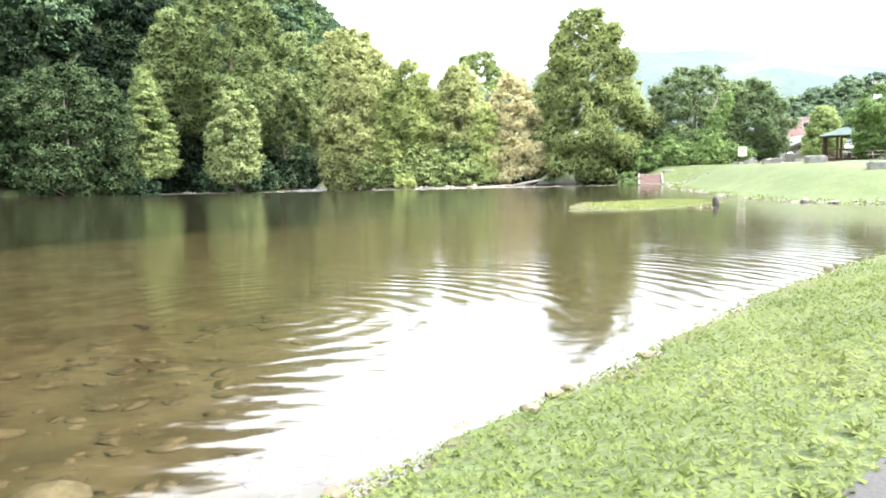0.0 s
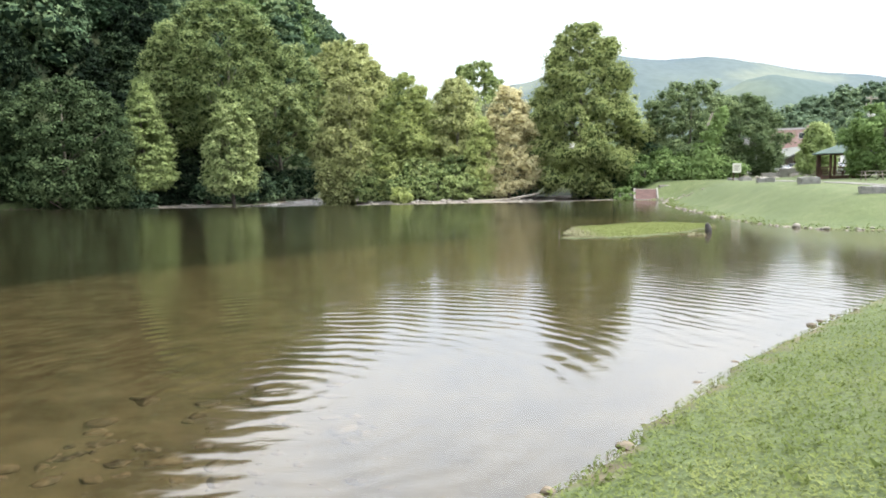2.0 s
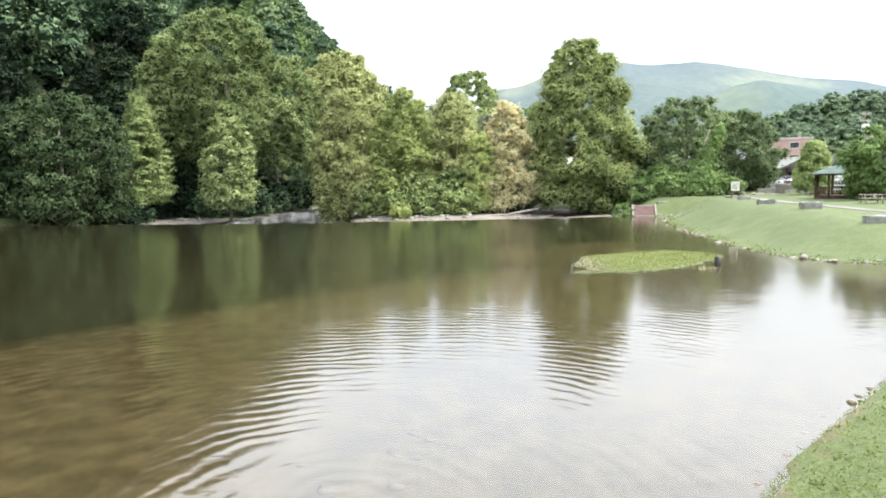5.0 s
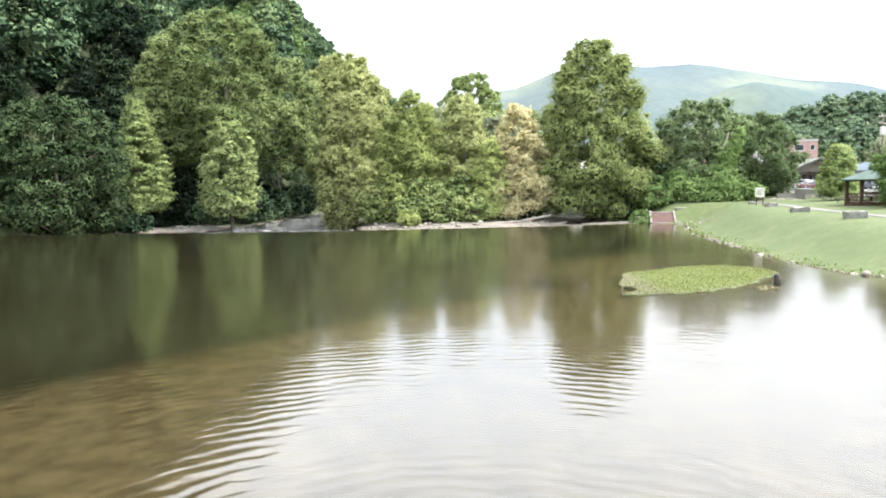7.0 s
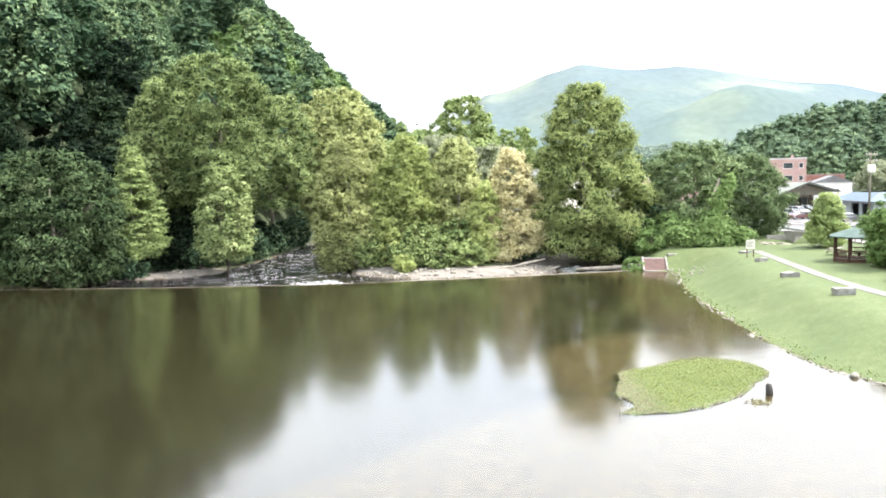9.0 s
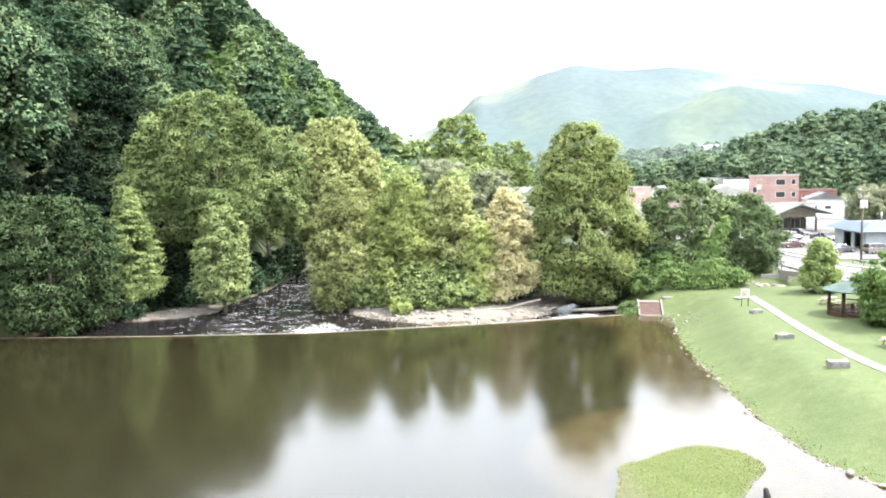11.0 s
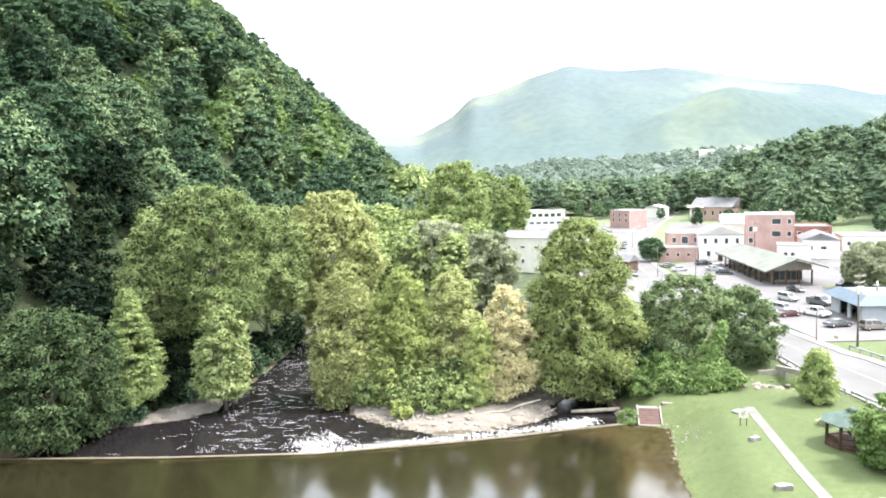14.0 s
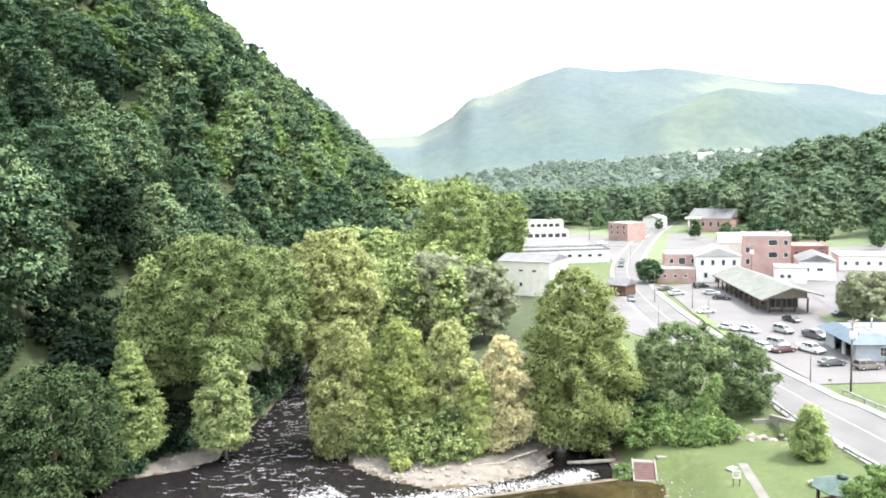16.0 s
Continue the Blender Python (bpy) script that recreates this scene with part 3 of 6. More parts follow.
# distance haze painted into the colour: greener spur in front, bluer high ridge
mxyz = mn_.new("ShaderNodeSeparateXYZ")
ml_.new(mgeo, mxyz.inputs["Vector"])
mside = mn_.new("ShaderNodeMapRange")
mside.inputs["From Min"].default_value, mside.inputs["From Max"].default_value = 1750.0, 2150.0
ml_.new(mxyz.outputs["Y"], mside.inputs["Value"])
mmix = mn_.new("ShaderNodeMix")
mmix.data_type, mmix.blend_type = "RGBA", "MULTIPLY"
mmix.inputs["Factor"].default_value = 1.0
mhaze = ramp_node(mn_, [(0.0, (0.93, 0.97, 0.93)), (1.0, (1.02, 1.02, 1.05))])
ml_.new(mside.outputs["Result"], mhaze.inputs["Fac"])
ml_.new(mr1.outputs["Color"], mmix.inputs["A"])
ml_.new(mhaze.outputs["Color"], mmix.inputs["B"])
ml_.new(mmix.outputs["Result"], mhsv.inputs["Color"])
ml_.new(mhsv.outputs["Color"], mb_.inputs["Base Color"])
mb_.inputs["Specular IOR Level"].default_value = 0.0
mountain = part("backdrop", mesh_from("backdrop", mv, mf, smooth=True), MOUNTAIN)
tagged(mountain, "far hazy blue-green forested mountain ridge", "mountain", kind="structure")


# ---- trees ----
OCT = np.array([(1, 0.2, 0.1), (-0.15, 1, 0.1), (-1, -0.2, -0.1), (0.15, -1, 0.0), (0.1, 0, 1), (0, 0.1, -1)], float)
HEART = OCT[np.array([(0, 1, 4), (1, 2, 4), (2, 3, 4), (3, 0, 4), (1, 0, 5), (2, 1, 5), (3, 2, 5), (0, 3, 5)])]
LAST = {}       # each leaf card's clump tone, from the newest call of leaf_arrays


def leaf_arrays(rng, blobs, count, size, droop=0.0, wisp=0.24):
    """Leaf sprays over the shells of a set of clumps, some straying out as wisps; returns corners N x 3 x 3."""
    c = np.array([b[0] for b in blobs], float)
    r = np.array([b[1] for b in blobs], float)
    w = (r[:, 0] * r[:, 2]) ** 1.0
    pick = rng.choice(len(blobs), count, p=w / w.sum())
    d = rng.normal(size=(count, 3))
    d[:, 2] += 0.2
    d /= np.linalg.norm(d, axis=1)[:, None]
    reach = np.where(rng.uniform(size=count) < wisp, rng.uniform(1.0, 1.5, count), rng.uniform(0.68, 1.08, count))
    lump = 1 + 0.22 * np.sin(5 * d[:, 0] + 3 * pick) * np.sin(4 * d[:, 1] + 2 * pick) + 0.15 * np.sin(9 * d[:, 2] + pick)
    p = c[pick] + d * r[pick] * (reach * lump)[:, None]
    p[:, 2] -= droop * 0.35 * r[pick, 2] * (reach > 1.05)
    keep = np.ones(count, bool)
    order = np.argsort(p[:, 2])
    level = p[order, 2]
    for k in range(len(blobs)):
        near = order[np.searchsorted(level, c[k, 2] - 0.66 * r[k, 2]):np.searchsorted(level, c[k, 2] + 0.66 * r[k, 2])]
        q = (p[near] - c[k]) / r[k]
        keep[near[((q * q).sum(1) < 0.42) & (pick[near] != k)]] = False
    p, d = p[keep], d[keep]
    n = len(p)
    nrm = d * 1.2 + rng.normal(size=(n, 3)) * 0.62 + np.array([0, 0, 0.25])
    nrm /= np.linalg.norm(nrm, axis=1)[:, None]
    out_way = p * np.array([1, 1, 0]) / (np.linalg.norm(p[:, :2], axis=1)[:, None] + 1e-6)
    t = out_way * 0.7 + d * 0.5 + rng.normal(size=(n, 3)) * 0.55
    t[:, 2] -= droop
    t -= nrm * (t * nrm).sum(1)[:, None]
    t /= np.linalg.norm(t, axis=1)[:, None] + 1e-9
    b = np.cross(nrm, t)
    s = size * rng.uniform(0.5, 1.45, (n, 1))
    LAST["tone"] = (np.sin(pick[keep] * 12.9898) * 43758.5453 % 1.0 - 0.5) * 0.25
    sprays = np.stack([p - t * s * 0.5 - b * s * 0.36, p - t * s * 0.35 + b * s * 0.4, p + t * s * 0.85 - nrm * s * 0.12], 1)
    # added ragged faceted heart blocks light in each clump; dark tone paints inner shade
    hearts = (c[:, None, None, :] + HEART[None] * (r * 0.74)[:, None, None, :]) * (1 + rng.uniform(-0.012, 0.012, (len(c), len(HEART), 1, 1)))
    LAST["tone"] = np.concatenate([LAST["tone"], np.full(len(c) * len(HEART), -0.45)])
    return np.concatenate([sprays, hearts.reshape(-1, 3, 3)])


def leaf_mesh(name, cards, mat, tone=None):
    """A mesh of separate small faces, given as corners N x corners x 3."""
    n, c = cards.shape[:2]
    me = bpy.data.meshes.new(name)
    me.vertices.add(c * n)
    me.vertices.foreach_set("co", cards.reshape(-1).astype(np.float32))
    me.loops.add(c * n)
    me.loops.foreach_set("vertex_index", np.arange(c * n, dtype=np.int32))
    me.polygons.add(n)
    me.polygons.foreach_set("loop_start", np.arange(0, c * n, c, dtype=np.int32))
    me.update(calc_edges=True)
    me.materials.append(mat)
    if tone is not None:
        at = me.attributes.new("tone", "FLOAT", "FACE")
        at.data.foreach_set("value", tone.astype(np.float32))
    return me


def envelope(shape, u):
    """How far a crown reaches at a share of its height."""
    if shape == "cone":
        return (1 - u) ** 0.75 * 0.95 + 0.08
    if shape == "ovate":
        return (1 - u) ** 0.5 * (0.7 + 0.3 * min(1.0, u * 4)) + 0.05
    if shape == "open":
        return math.sin(math.pi * (0.12 + 0.8 * u)) ** 0.6
    return math.sin(math.pi * (0.18 + 0.74 * u)) ** 0.6


def crown_blobs(rng, tall, wide, base, shape, small, fill=1.9):
    """Leaf clusters of about the given radius that cover a lobed, uneven crown from the given height up."""
    res, turn = [], rng.uniform(0, 6, 3)
    count = int(fill * 1.4 * wide * (tall - base) / small ** 2)
    k = 0
    while len(res) < count:
        k += 1
        u = rng.uniform()
        e = envelope(shape, u)
        if rng.uniform() > e + 0.08:
            continue
        a = k * 2.39996 + rng.uniform(-0.4, 0.4)
        lobe = 1 + 0.06 * math.sin(2 * a + 4 * u + turn[0]) + 0.08 * math.sin(5 * a + 11 * u + turn[1]) + 0.05 * math.sin(19 * u + 3 * a + turn[2])
        q = wide * e * lobe * math.sqrt(rng.uniform(0.35, 1.0))
        r = small * rng.choice([0.55, 0.75, 1.0, 1.3]) * (1.12 - 0.35 * u)
        zz = base + (tall - base) * (0.03 + 0.93 * u) + 0.1 * wide * math.sin(3 * a + turn[2]) * (1 - u)
        flat = 0.55 if shape == "cone" else 0.85
        res.append(((q * math.cos(a), q * math.sin(a), max(zz, base + 0.3 * r)), (r * 1.15, r * 1.15, r * flat * rng.uniform(0.8, 1.25))))
    return res


def trunk_mesh(rng, tall, wide, base, blobs, girth, name="trunk"):
    lean = rng.uniform(-0.05, 0.05, 2) * tall
    top = (lean[0], lean[1], tall * 0.86)
    rows = [([(0, 0, -0.5), (0.1 * lean[0], 0.1 * lean[1], tall * 0.2), (0.5 * lean[0], 0.4 * lean[1], tall * 0.5), top], [girth * 1.25, girth * 0.9, girth * 0.6, girth * 0.12])]
    for k in rng.choice(len(blobs), min(len(blobs), 20), replace=False):
        (bx, by, bz), _ = blobs[k]
        s = max(base * 0.6, bz - math.hypot(bx, by) * 0.8)
        f = min(0.95, s / tall)
        st = (lean[0] * f, lean[1] * f, s)
        g = girth * 0.42 * (1.05 - f)
        mid = ((st[0] + bx) / 2 + rng.uniform(-0.3, 0.3), (st[1] + by) / 2 + rng.uniform(-0.3, 0.3), (st[2] + bz) / 2 + 0.06 * wide)
        rows.append(([st, mid, (bx, by, bz)], [g, g * 0.65, g * 0.15]))
    return tubes(rows, 6, name)


def tree(x, y, tall, wide, mat, label, seed, shape="round", base=0.12, leaves=5200, size=0.42, girth=0.3, bark=BARK, droop=0.2, name="tree", category="tree"):
    rng = np.random.default_rng(seed)
    t = thing(name, pose(x, y, gz(x, y)), label, category)
    blobs = crown_blobs(rng, tall, wide, base * tall, shape, 0.28 + 0.085 * wide)
    part("trunk", trunk_mesh(rng, tall, wide, base * tall, blobs, girth), bark, t)
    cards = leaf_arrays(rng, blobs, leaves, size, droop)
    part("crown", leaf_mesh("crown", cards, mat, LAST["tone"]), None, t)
    return t


HERO = [
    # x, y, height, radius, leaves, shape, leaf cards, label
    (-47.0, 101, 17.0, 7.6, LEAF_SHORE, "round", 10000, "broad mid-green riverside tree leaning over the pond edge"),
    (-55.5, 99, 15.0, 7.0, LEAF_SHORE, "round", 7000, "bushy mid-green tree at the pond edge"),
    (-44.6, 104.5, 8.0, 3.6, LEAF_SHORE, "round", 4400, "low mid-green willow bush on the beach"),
    (-41.0, 111.5, 17.8, 4.6, LEAF_LIGHT, "cone", 8000, "light-green tree with layered spreading branches"),
    (-41.0, 122, 28.5, 5.6, LEAF_POPLAR, "ovate", 9000, "tall green tree behind the layered one"),
    (-32.0, 122, 31.8, 8.6, LEAF_POPLAR, "open", 15000, "tall yellow-green cottonwood with pale limbs"),
    (-28.6, 112.8, 14.6, 3.7, LEAF_POPLAR, "round", 4600, "slim yellow-green sapling hanging over the beach"),
    (-27.0, 139, 28.0, 7.6, LEAF_POPLAR, "round", 8000, "tall light-green riverside tree beside the rapids"),
    (-16.5, 150, 30.0, 9.0, LEAF_YELLOW, "open", 8500, "yellowing sycamore with pale forked limbs"),
    (-11.4, 115, 18.9, 6.0, LEAF_OCHRE, "ovate", 9000, "yellow-green tree with tan-tinged leaves on the gravel bar"),
    (-3.0, 114, 19.0, 5.8, LEAF_FRESH, "ovate", 9500, "bright light-green tree on the gravel bar"),
    (4.3, 115, 18.4, 5.3, LEAF_YELLOW, "ovate", 8000, "yellow-green tree on the gravel bar"),
    (11.8, 110.5, 16.4, 4.9, LEAF_TAN, "ovate", 7500, "tan dry-leaved tree on the gravel bar"),
    (7.8, 108.6, 11.8, 2.7, LEAF_FRESH, "ovate", 3400, "small fresh-green tree among the tan leaves"),
    (22.8, 112.5, 26.0, 9.8, LEAF_OLIVE, "ovate", 21000, "tall full-crowned green maple beside the weir"),
    (38.6, 113, 16.5, 6.8, LEAF_BUSH, "round", 8500, "mid-green bushy tree behind the vine-covered bank"),
    (45.6, 113, 14.4, 6.2, LEAF_BUSH, "round", 8500, "mid-green spreading tree near the road"),
    (5.0, 173, 22.0, 8.5, LEAF_GREY, "round", 7500, "grey-green willow behind the gravel bar"),
    (15.0, 168, 19.5, 7.0, LEAF_GREY, "round", 6000, "grey-green willow behind the gravel bar"),
    (12.4, 222, 36.5, 9.5, LEAF_LIGHT, "round", 9000, "tall yellow-green tree standing above the riverside woods"),
    (36.0, 290, 33.0, 9.5, LEAF_LIGHT, "round", 6500, "tall light-green tree beside the white warehouse"),
    (48.0, 94.5, 9.4, 2.2, LEAF_LIGHT, "ovate", 4600, "small conical bright green park tree"),
    (43.9, 74.3, 9.6, 3.3, LEAF_VINE, "round", 4600, "small round park tree beside the gazebo"),
    (104.3, 171, 14.0, 6.0, LEAF_GREY, "round", 6000, "broad olive-green street tree beside the lot"),
    (76.4, 239.5, 10.5, 3.8, LEAF_MID, "round", 2600, "round green street tree at the kerb"),
]
for k, (tx, ty, th, tw, tm, ts, tl, tlabel) in enumerate(HERO):
    tree(tx, ty, th - gz(tx, ty), tw, tm, tlabel, 100 + k, ts, 0.3 if tx < -20 and ty > 120 else 0.13 if tx < -20 and ty > 110 else 0.03 if ty < 125 else 0.16, tl * 5, 0.25 if ty < 140 else 0.44, 0.1 + 0.011 * th,
         BARK_PALE if tm in (LEAF_YELLOW, LEAF_OCHRE) else BARK)

# shrubs along the bar and the right-hand bank
SHRUBS = [(29.6, 103.8, 3.0, 2.4, LEAF_VINE), (33.0, 103.0, 3.4, 2.6, LEAF_VINE), (37.2, 102.2, 2.8, 2.2, LEAF_VINE), (40.6, 102.6, 2.4, 2.0, LEAF_VINE), (-13.2, 112.8, 6.4, 3.0, LEAF_OCHRE), (-8.4, 111.8, 6.0, 3.0, LEAF_LIGHT), (-1.0, 108.6, 6.0, 3.0, LEAF_LIGHT), (4.0, 108.8, 5.6, 2.8, LEAF_LIGHT), (-4.6, 110.5, 6.6, 3.0, LEAF_FRESH), (-7.5, 110.5, 3.6, 2.2, LEAF_LIGHT), (-3.2, 107.6, 4.0, 2.4, LEAF_LIGHT), (1.6, 105.8, 4.2, 2.5, LEAF_LIGHT), (5.6, 106.4, 3.4, 2.2, LEAF_LIGHT), (-3.4, 104.6, 2.0, 1.3, LEAF_FRESH),
          (29.5, 108, 4.6, 3.2, LEAF_VINE), (33.0, 106.5, 4.2, 3.0, LEAF_VINE), (26.3, 109, 6.0, 2.4, LEAF_MID), (36.0, 104.5, 3.4, 2.4, LEAF_VINE), (24.0, 112, 7.0, 3.0, LEAF_MID),
          (40.0, 106, 3.0, 2.2, LEAF_VINE), (31.0, 111, 6.5, 3.2, LEAF_DARK), (13.5, 113, 7.0, 3.4, LEAF_MID), (25.2, 97.6, 2.0, 1.0, LEAF_VINE),
          # dark understory shrubs, the hollow's shade put into their leaf colour
          (-40.5, 113, 4.0, 3.0, LEAF_SHADED), (-36.5, 117.5, 4.5, 3.2, LEAF_SHADED), (-33.5, 121, 4.5, 3.2, LEAF_SHADED), (-44.5, 109, 4.0, 3.0, LEAF_SHADED), (-38, 122, 6.0, 3.6, LEAF_SHADED), (-31, 128, 5.0, 3.2, LEAF_SHADED), (-48, 106, 5.0, 3.4, LEAF_SHADED), (-30, 138, 6.0, 3.6, LEAF_SHADED),
          (-30.5, 124, 5.0, 2.8, LEAF_DARK), (-29.2, 131, 5.0, 2.8, LEAF_DARK), (-28.2, 138, 5.5, 3.0, LEAF_DARK), (-27.2, 147, 6.0, 3.2, LEAF_DARK), (-26.2, 157, 6.0, 3.2, LEAF_DARK), (-33.6, 116.5, 4.0, 2.4, LEAF_DARK), (-41, 108.6, 3.4, 2.4, LEAF_DARK)]
for k, (sx, sy, sh, sw, sm) in enumerate(SHRUBS):
    tree(sx, sy, sh, sw, sm, "leafy green shrub on the bank", 300 + k, "round", 0.02, 2600, 0.28, 0.06, name="shrub", category="shrub")

# snag swallowed by vines
rng = np.random.default_rng(77)
vine = thing("vine_snag", pose(35.5, 101.5, gz(35.5, 101.5)), "leaning dead snag covered in bright green vines", "tree")
part("trunk", tubes([([(0, 0, -0.3), (0.6, 0.3, 4), (2.4, 0.6, 8.8)], [0.28, 0.22, 0.1])], 7, "trunk"), BARK, vine)
vb = [((0.35 * k + rng.uniform(-.4, .4), rng.uniform(-.5, .5), 0.9 * k + 0.5), (1.7 - 0.11 * k, 1.4 - 0.08 * k, 0.95)) for k in range(10)]
part("crown", leaf_mesh("crown", leaf_arrays(rng, vb, 3200, 0.36, 0.5), LEAF_VINE), None, vine, "bright green hanging vine leaves")

# ---- hillside woods: near trees singly, the rest as one wood ----
def wood(name, places, mats_tone, mat, label, seed, cards, size, tall=(13, 20), clump=0.1):
    """Many crowns in one mesh, each with its own size, turn and tone."""
    rng = np.random.default_rng(seed)
    kinds = []
    for k in range(6):
        blobs = crown_blobs(rng, 1.0, 0.28, 0.2, "round" if k < 4 else "ovate", clump)
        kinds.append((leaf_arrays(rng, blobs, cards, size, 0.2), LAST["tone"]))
    quads, tones = [], []
    for x, y, z in places:
        q, clump = kinds[rng.integers(6)]
        a, h = rng.uniform(0, 6.3), rng.uniform(*tall)
        s = h * np.array([rng.uniform(0.85, 1.2)] * 2 + [1.0])
        ca, sa_ = math.cos(a), math.sin(a)
        v = q @ np.array([[ca, sa_, 0], [-sa_, ca, 0], [0, 0, 1]]) * s + np.array([x, y, z])
        quads.append(v)
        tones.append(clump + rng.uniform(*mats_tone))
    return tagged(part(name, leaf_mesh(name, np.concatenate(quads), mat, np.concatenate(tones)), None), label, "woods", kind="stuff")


rng = np.random.default_rng(5)
low_places, near_places, pale_places, far_places, far_pale = [], [], [], [], []
for y in np.arange(84, 560, 9.8):
    for run in np.arange(2, 190, 9.8):
        yy, rr = y + rng.uniform(-3.4, 3.4), run + rng.uniform(-3.4, 3.4)
        x = float(np.interp(yy, [p[1] for p in HILL_FOOT], [p[0] for p in HILL_FOOT])) - rr / 0.93
        if rr > 60 + 0.42 * (yy - 70) and rng.uniform() < 0.8:
            continue
        if x < -0.56 * yy - 24:
            continue
        near = yy < 210 and rr < 75
        low = rr < 25 and yy < 160
        pale = rng.uniform() < 0.4
        (low_places if low else (pale_places if pale else near_places) if near else far_pale if pale else far_places).append((x, yy, gz(x, yy) - 1.0))
near_places += [(x, y, gz(x, y) - 1.0) for x, y in ((-66, 127), (-62, 121), (-70, 133), (-64, 131))]
wood("hillside_woods", low_places, (-0.35, 0.45), LEAF_SHADED, "deep green shaded woods at the foot of the hillside", 16, 6500, 0.02, (13, 22), 0.058)
wood("hillside_woods", near_places, (-0.35, 0.5), LEAF_DARK, "dense dark green broadleaf woods on a steep hillside", 6, 7000, 0.02, (14, 26), 0.058)
wood("hillside_woods", pale_places, (-0.3, 0.4), LEAF_MID, "lighter green broadleaf trees among the dark hillside woods", 17, 7000, 0.02, (13, 24), 0.058)
wood("hillside_woods", far_places, (-0.45, 0.5), LEAF_HILL, "dense green broadleaf woods on the upper hillside", 7, 1500, 0.038, (13, 26), 0.085)
wood("hillside_woods", far_pale, (-0.5, 0.2), LEAF_VINE, "light green broadleaf trees on the upper hillside", 18, 1500, 0.038, (12, 22), 0.085)

rng = np.random.default_rng(8)
valley = [(rng.uniform(-28, 14), rng.uniform(160, 270)) for k in range(58)]
valley = [(x, y, gz(x, y)) for x, y in valley if hill_run(x, y) < 3 and not (-30 < x < -13 and y < 200) and x < 14]
wood("valley_woods", [p for p in valley if p[1] < 205], (-0.1, 0.4), LEAF_LIGHT, "yellow-green riverside woods", 9, 4200, 0.028, (15, 20), 0.06)
wood("valley_woods", [p for p in valley if p[1] >= 205], (-0.1, 0.4), LEAF_LIGHT, "yellow-green riverside woods behind the willows", 19, 3600, 0.028, (18, 25), 0.06)
tall_back = [(rng.uniform(-4, 34), rng.uniform(330, 480)) for k in range(46)]
wood("valley_woods", [(x, y, gz(x, y)) for x, y in tall_back], (-0.2, 0.3), LEAF_LIGHT, "tall light green woods far along the river", 20, 1200, 0.05, (27, 36))
far_valley = [(rng.uniform(-60, 420), rng.uniform(480, 640)) for k in range(170)]
far_valley += [(rng.uniform(-5, 36), rng.uniform(270, 470)) for k in range(60)]
far_valley += [(rng.uniform(60, 200), rng.uniform(505, 560)) for k in range(60)]
far_valley += [(rng.uniform(185, 480), rng.uniform(330, 520)) for k in range(520)]
foothill = [(rng.uniform(-0.12, 0.75), rng.uniform(640, 1290)) for k in range(1000)]
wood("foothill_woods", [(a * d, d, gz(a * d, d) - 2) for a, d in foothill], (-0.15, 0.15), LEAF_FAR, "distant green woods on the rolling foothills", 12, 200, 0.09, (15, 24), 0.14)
far_valley = [(x, y) for x, y in far_valley if x < 185 or y > 360 - 0.25 * (x - 185) + 12 * math.sin(x * 0.05)]
wood("valley_woods", [(x, y, gz(x, y) - 1) for x, y in far_valley], (-0.35, 0.45), LEAF_VALLEY, "green broadleaf woods across the valley and on a low hill", 10, 560, 0.055, (17, 27), 0.11)

town_trees = [(150, 332), (141, 316), (172, 345), (158, 302), (188, 332), (196, 305), (202, 352), (178, 378), (195, 392), (216, 336), (206, 318), (226, 318), (152, 352), (160, 372), (148, 380), (134, 300), (212, 372), (238, 340), (240, 318),
              (128, 452), (120, 470), (112, 488), (96, 505), (86, 512), (136, 462), (205, 410), (196, 425), (212, 432), (188, 440), (176, 452), (60, 512), (72, 510), (48, 505), (150, 440)]
wood("town_trees", [(x, y, gz(x, y) - 0.3) for x, y in town_trees], (-0.2, 0.3), LEAF_MID, "green garden trees between the town's roofs", 21, 900, 0.05, (8, 14), 0.11)
# a knot of white houses high on the foothill
rng = np.random.default_rng(23)
for k in range(15):
    a, d = (rng.uniform(0.4, 0.5), rng.uniform(1100, 1250)) if k < 10 else (rng.uniform(0.34, 0.37), rng.uniform(1130, 1200))
    hx, hy, w = a * d, d, rng.uniform(8, 17)
    h = thing("house", pose(hx, hy, gz(hx, hy) + 7, 0, 0, rng.uniform(-35, 0)), "distant white house among hillside woods", "house", "distant white houses")
    part("wall", boxes((-w / 2, w / 2, -5, 5, -14, 6)), CREAM, h)
    bm = bmesh.new()
    vs = [bm.verts.new(p) for p in [(-w / 2 - 0.5, -5.5, 5.9), (w / 2 + 0.5, -5.5, 5.9), (w / 2 + 0.5, 5.5, 5.9), (-w / 2 - 0.5, 5.5, 5.9), (-w / 2, 0, 8.6), (w / 2, 0, 8.6)]]
    for f in ((0, 1, 5, 4), (2, 3, 4, 5), (0, 4, 3), (1, 2, 5), (3, 2, 1, 0)):
        bm.faces.new([vs[i] for i in f])
    part("roof", bm, ROOF_PALE, h)

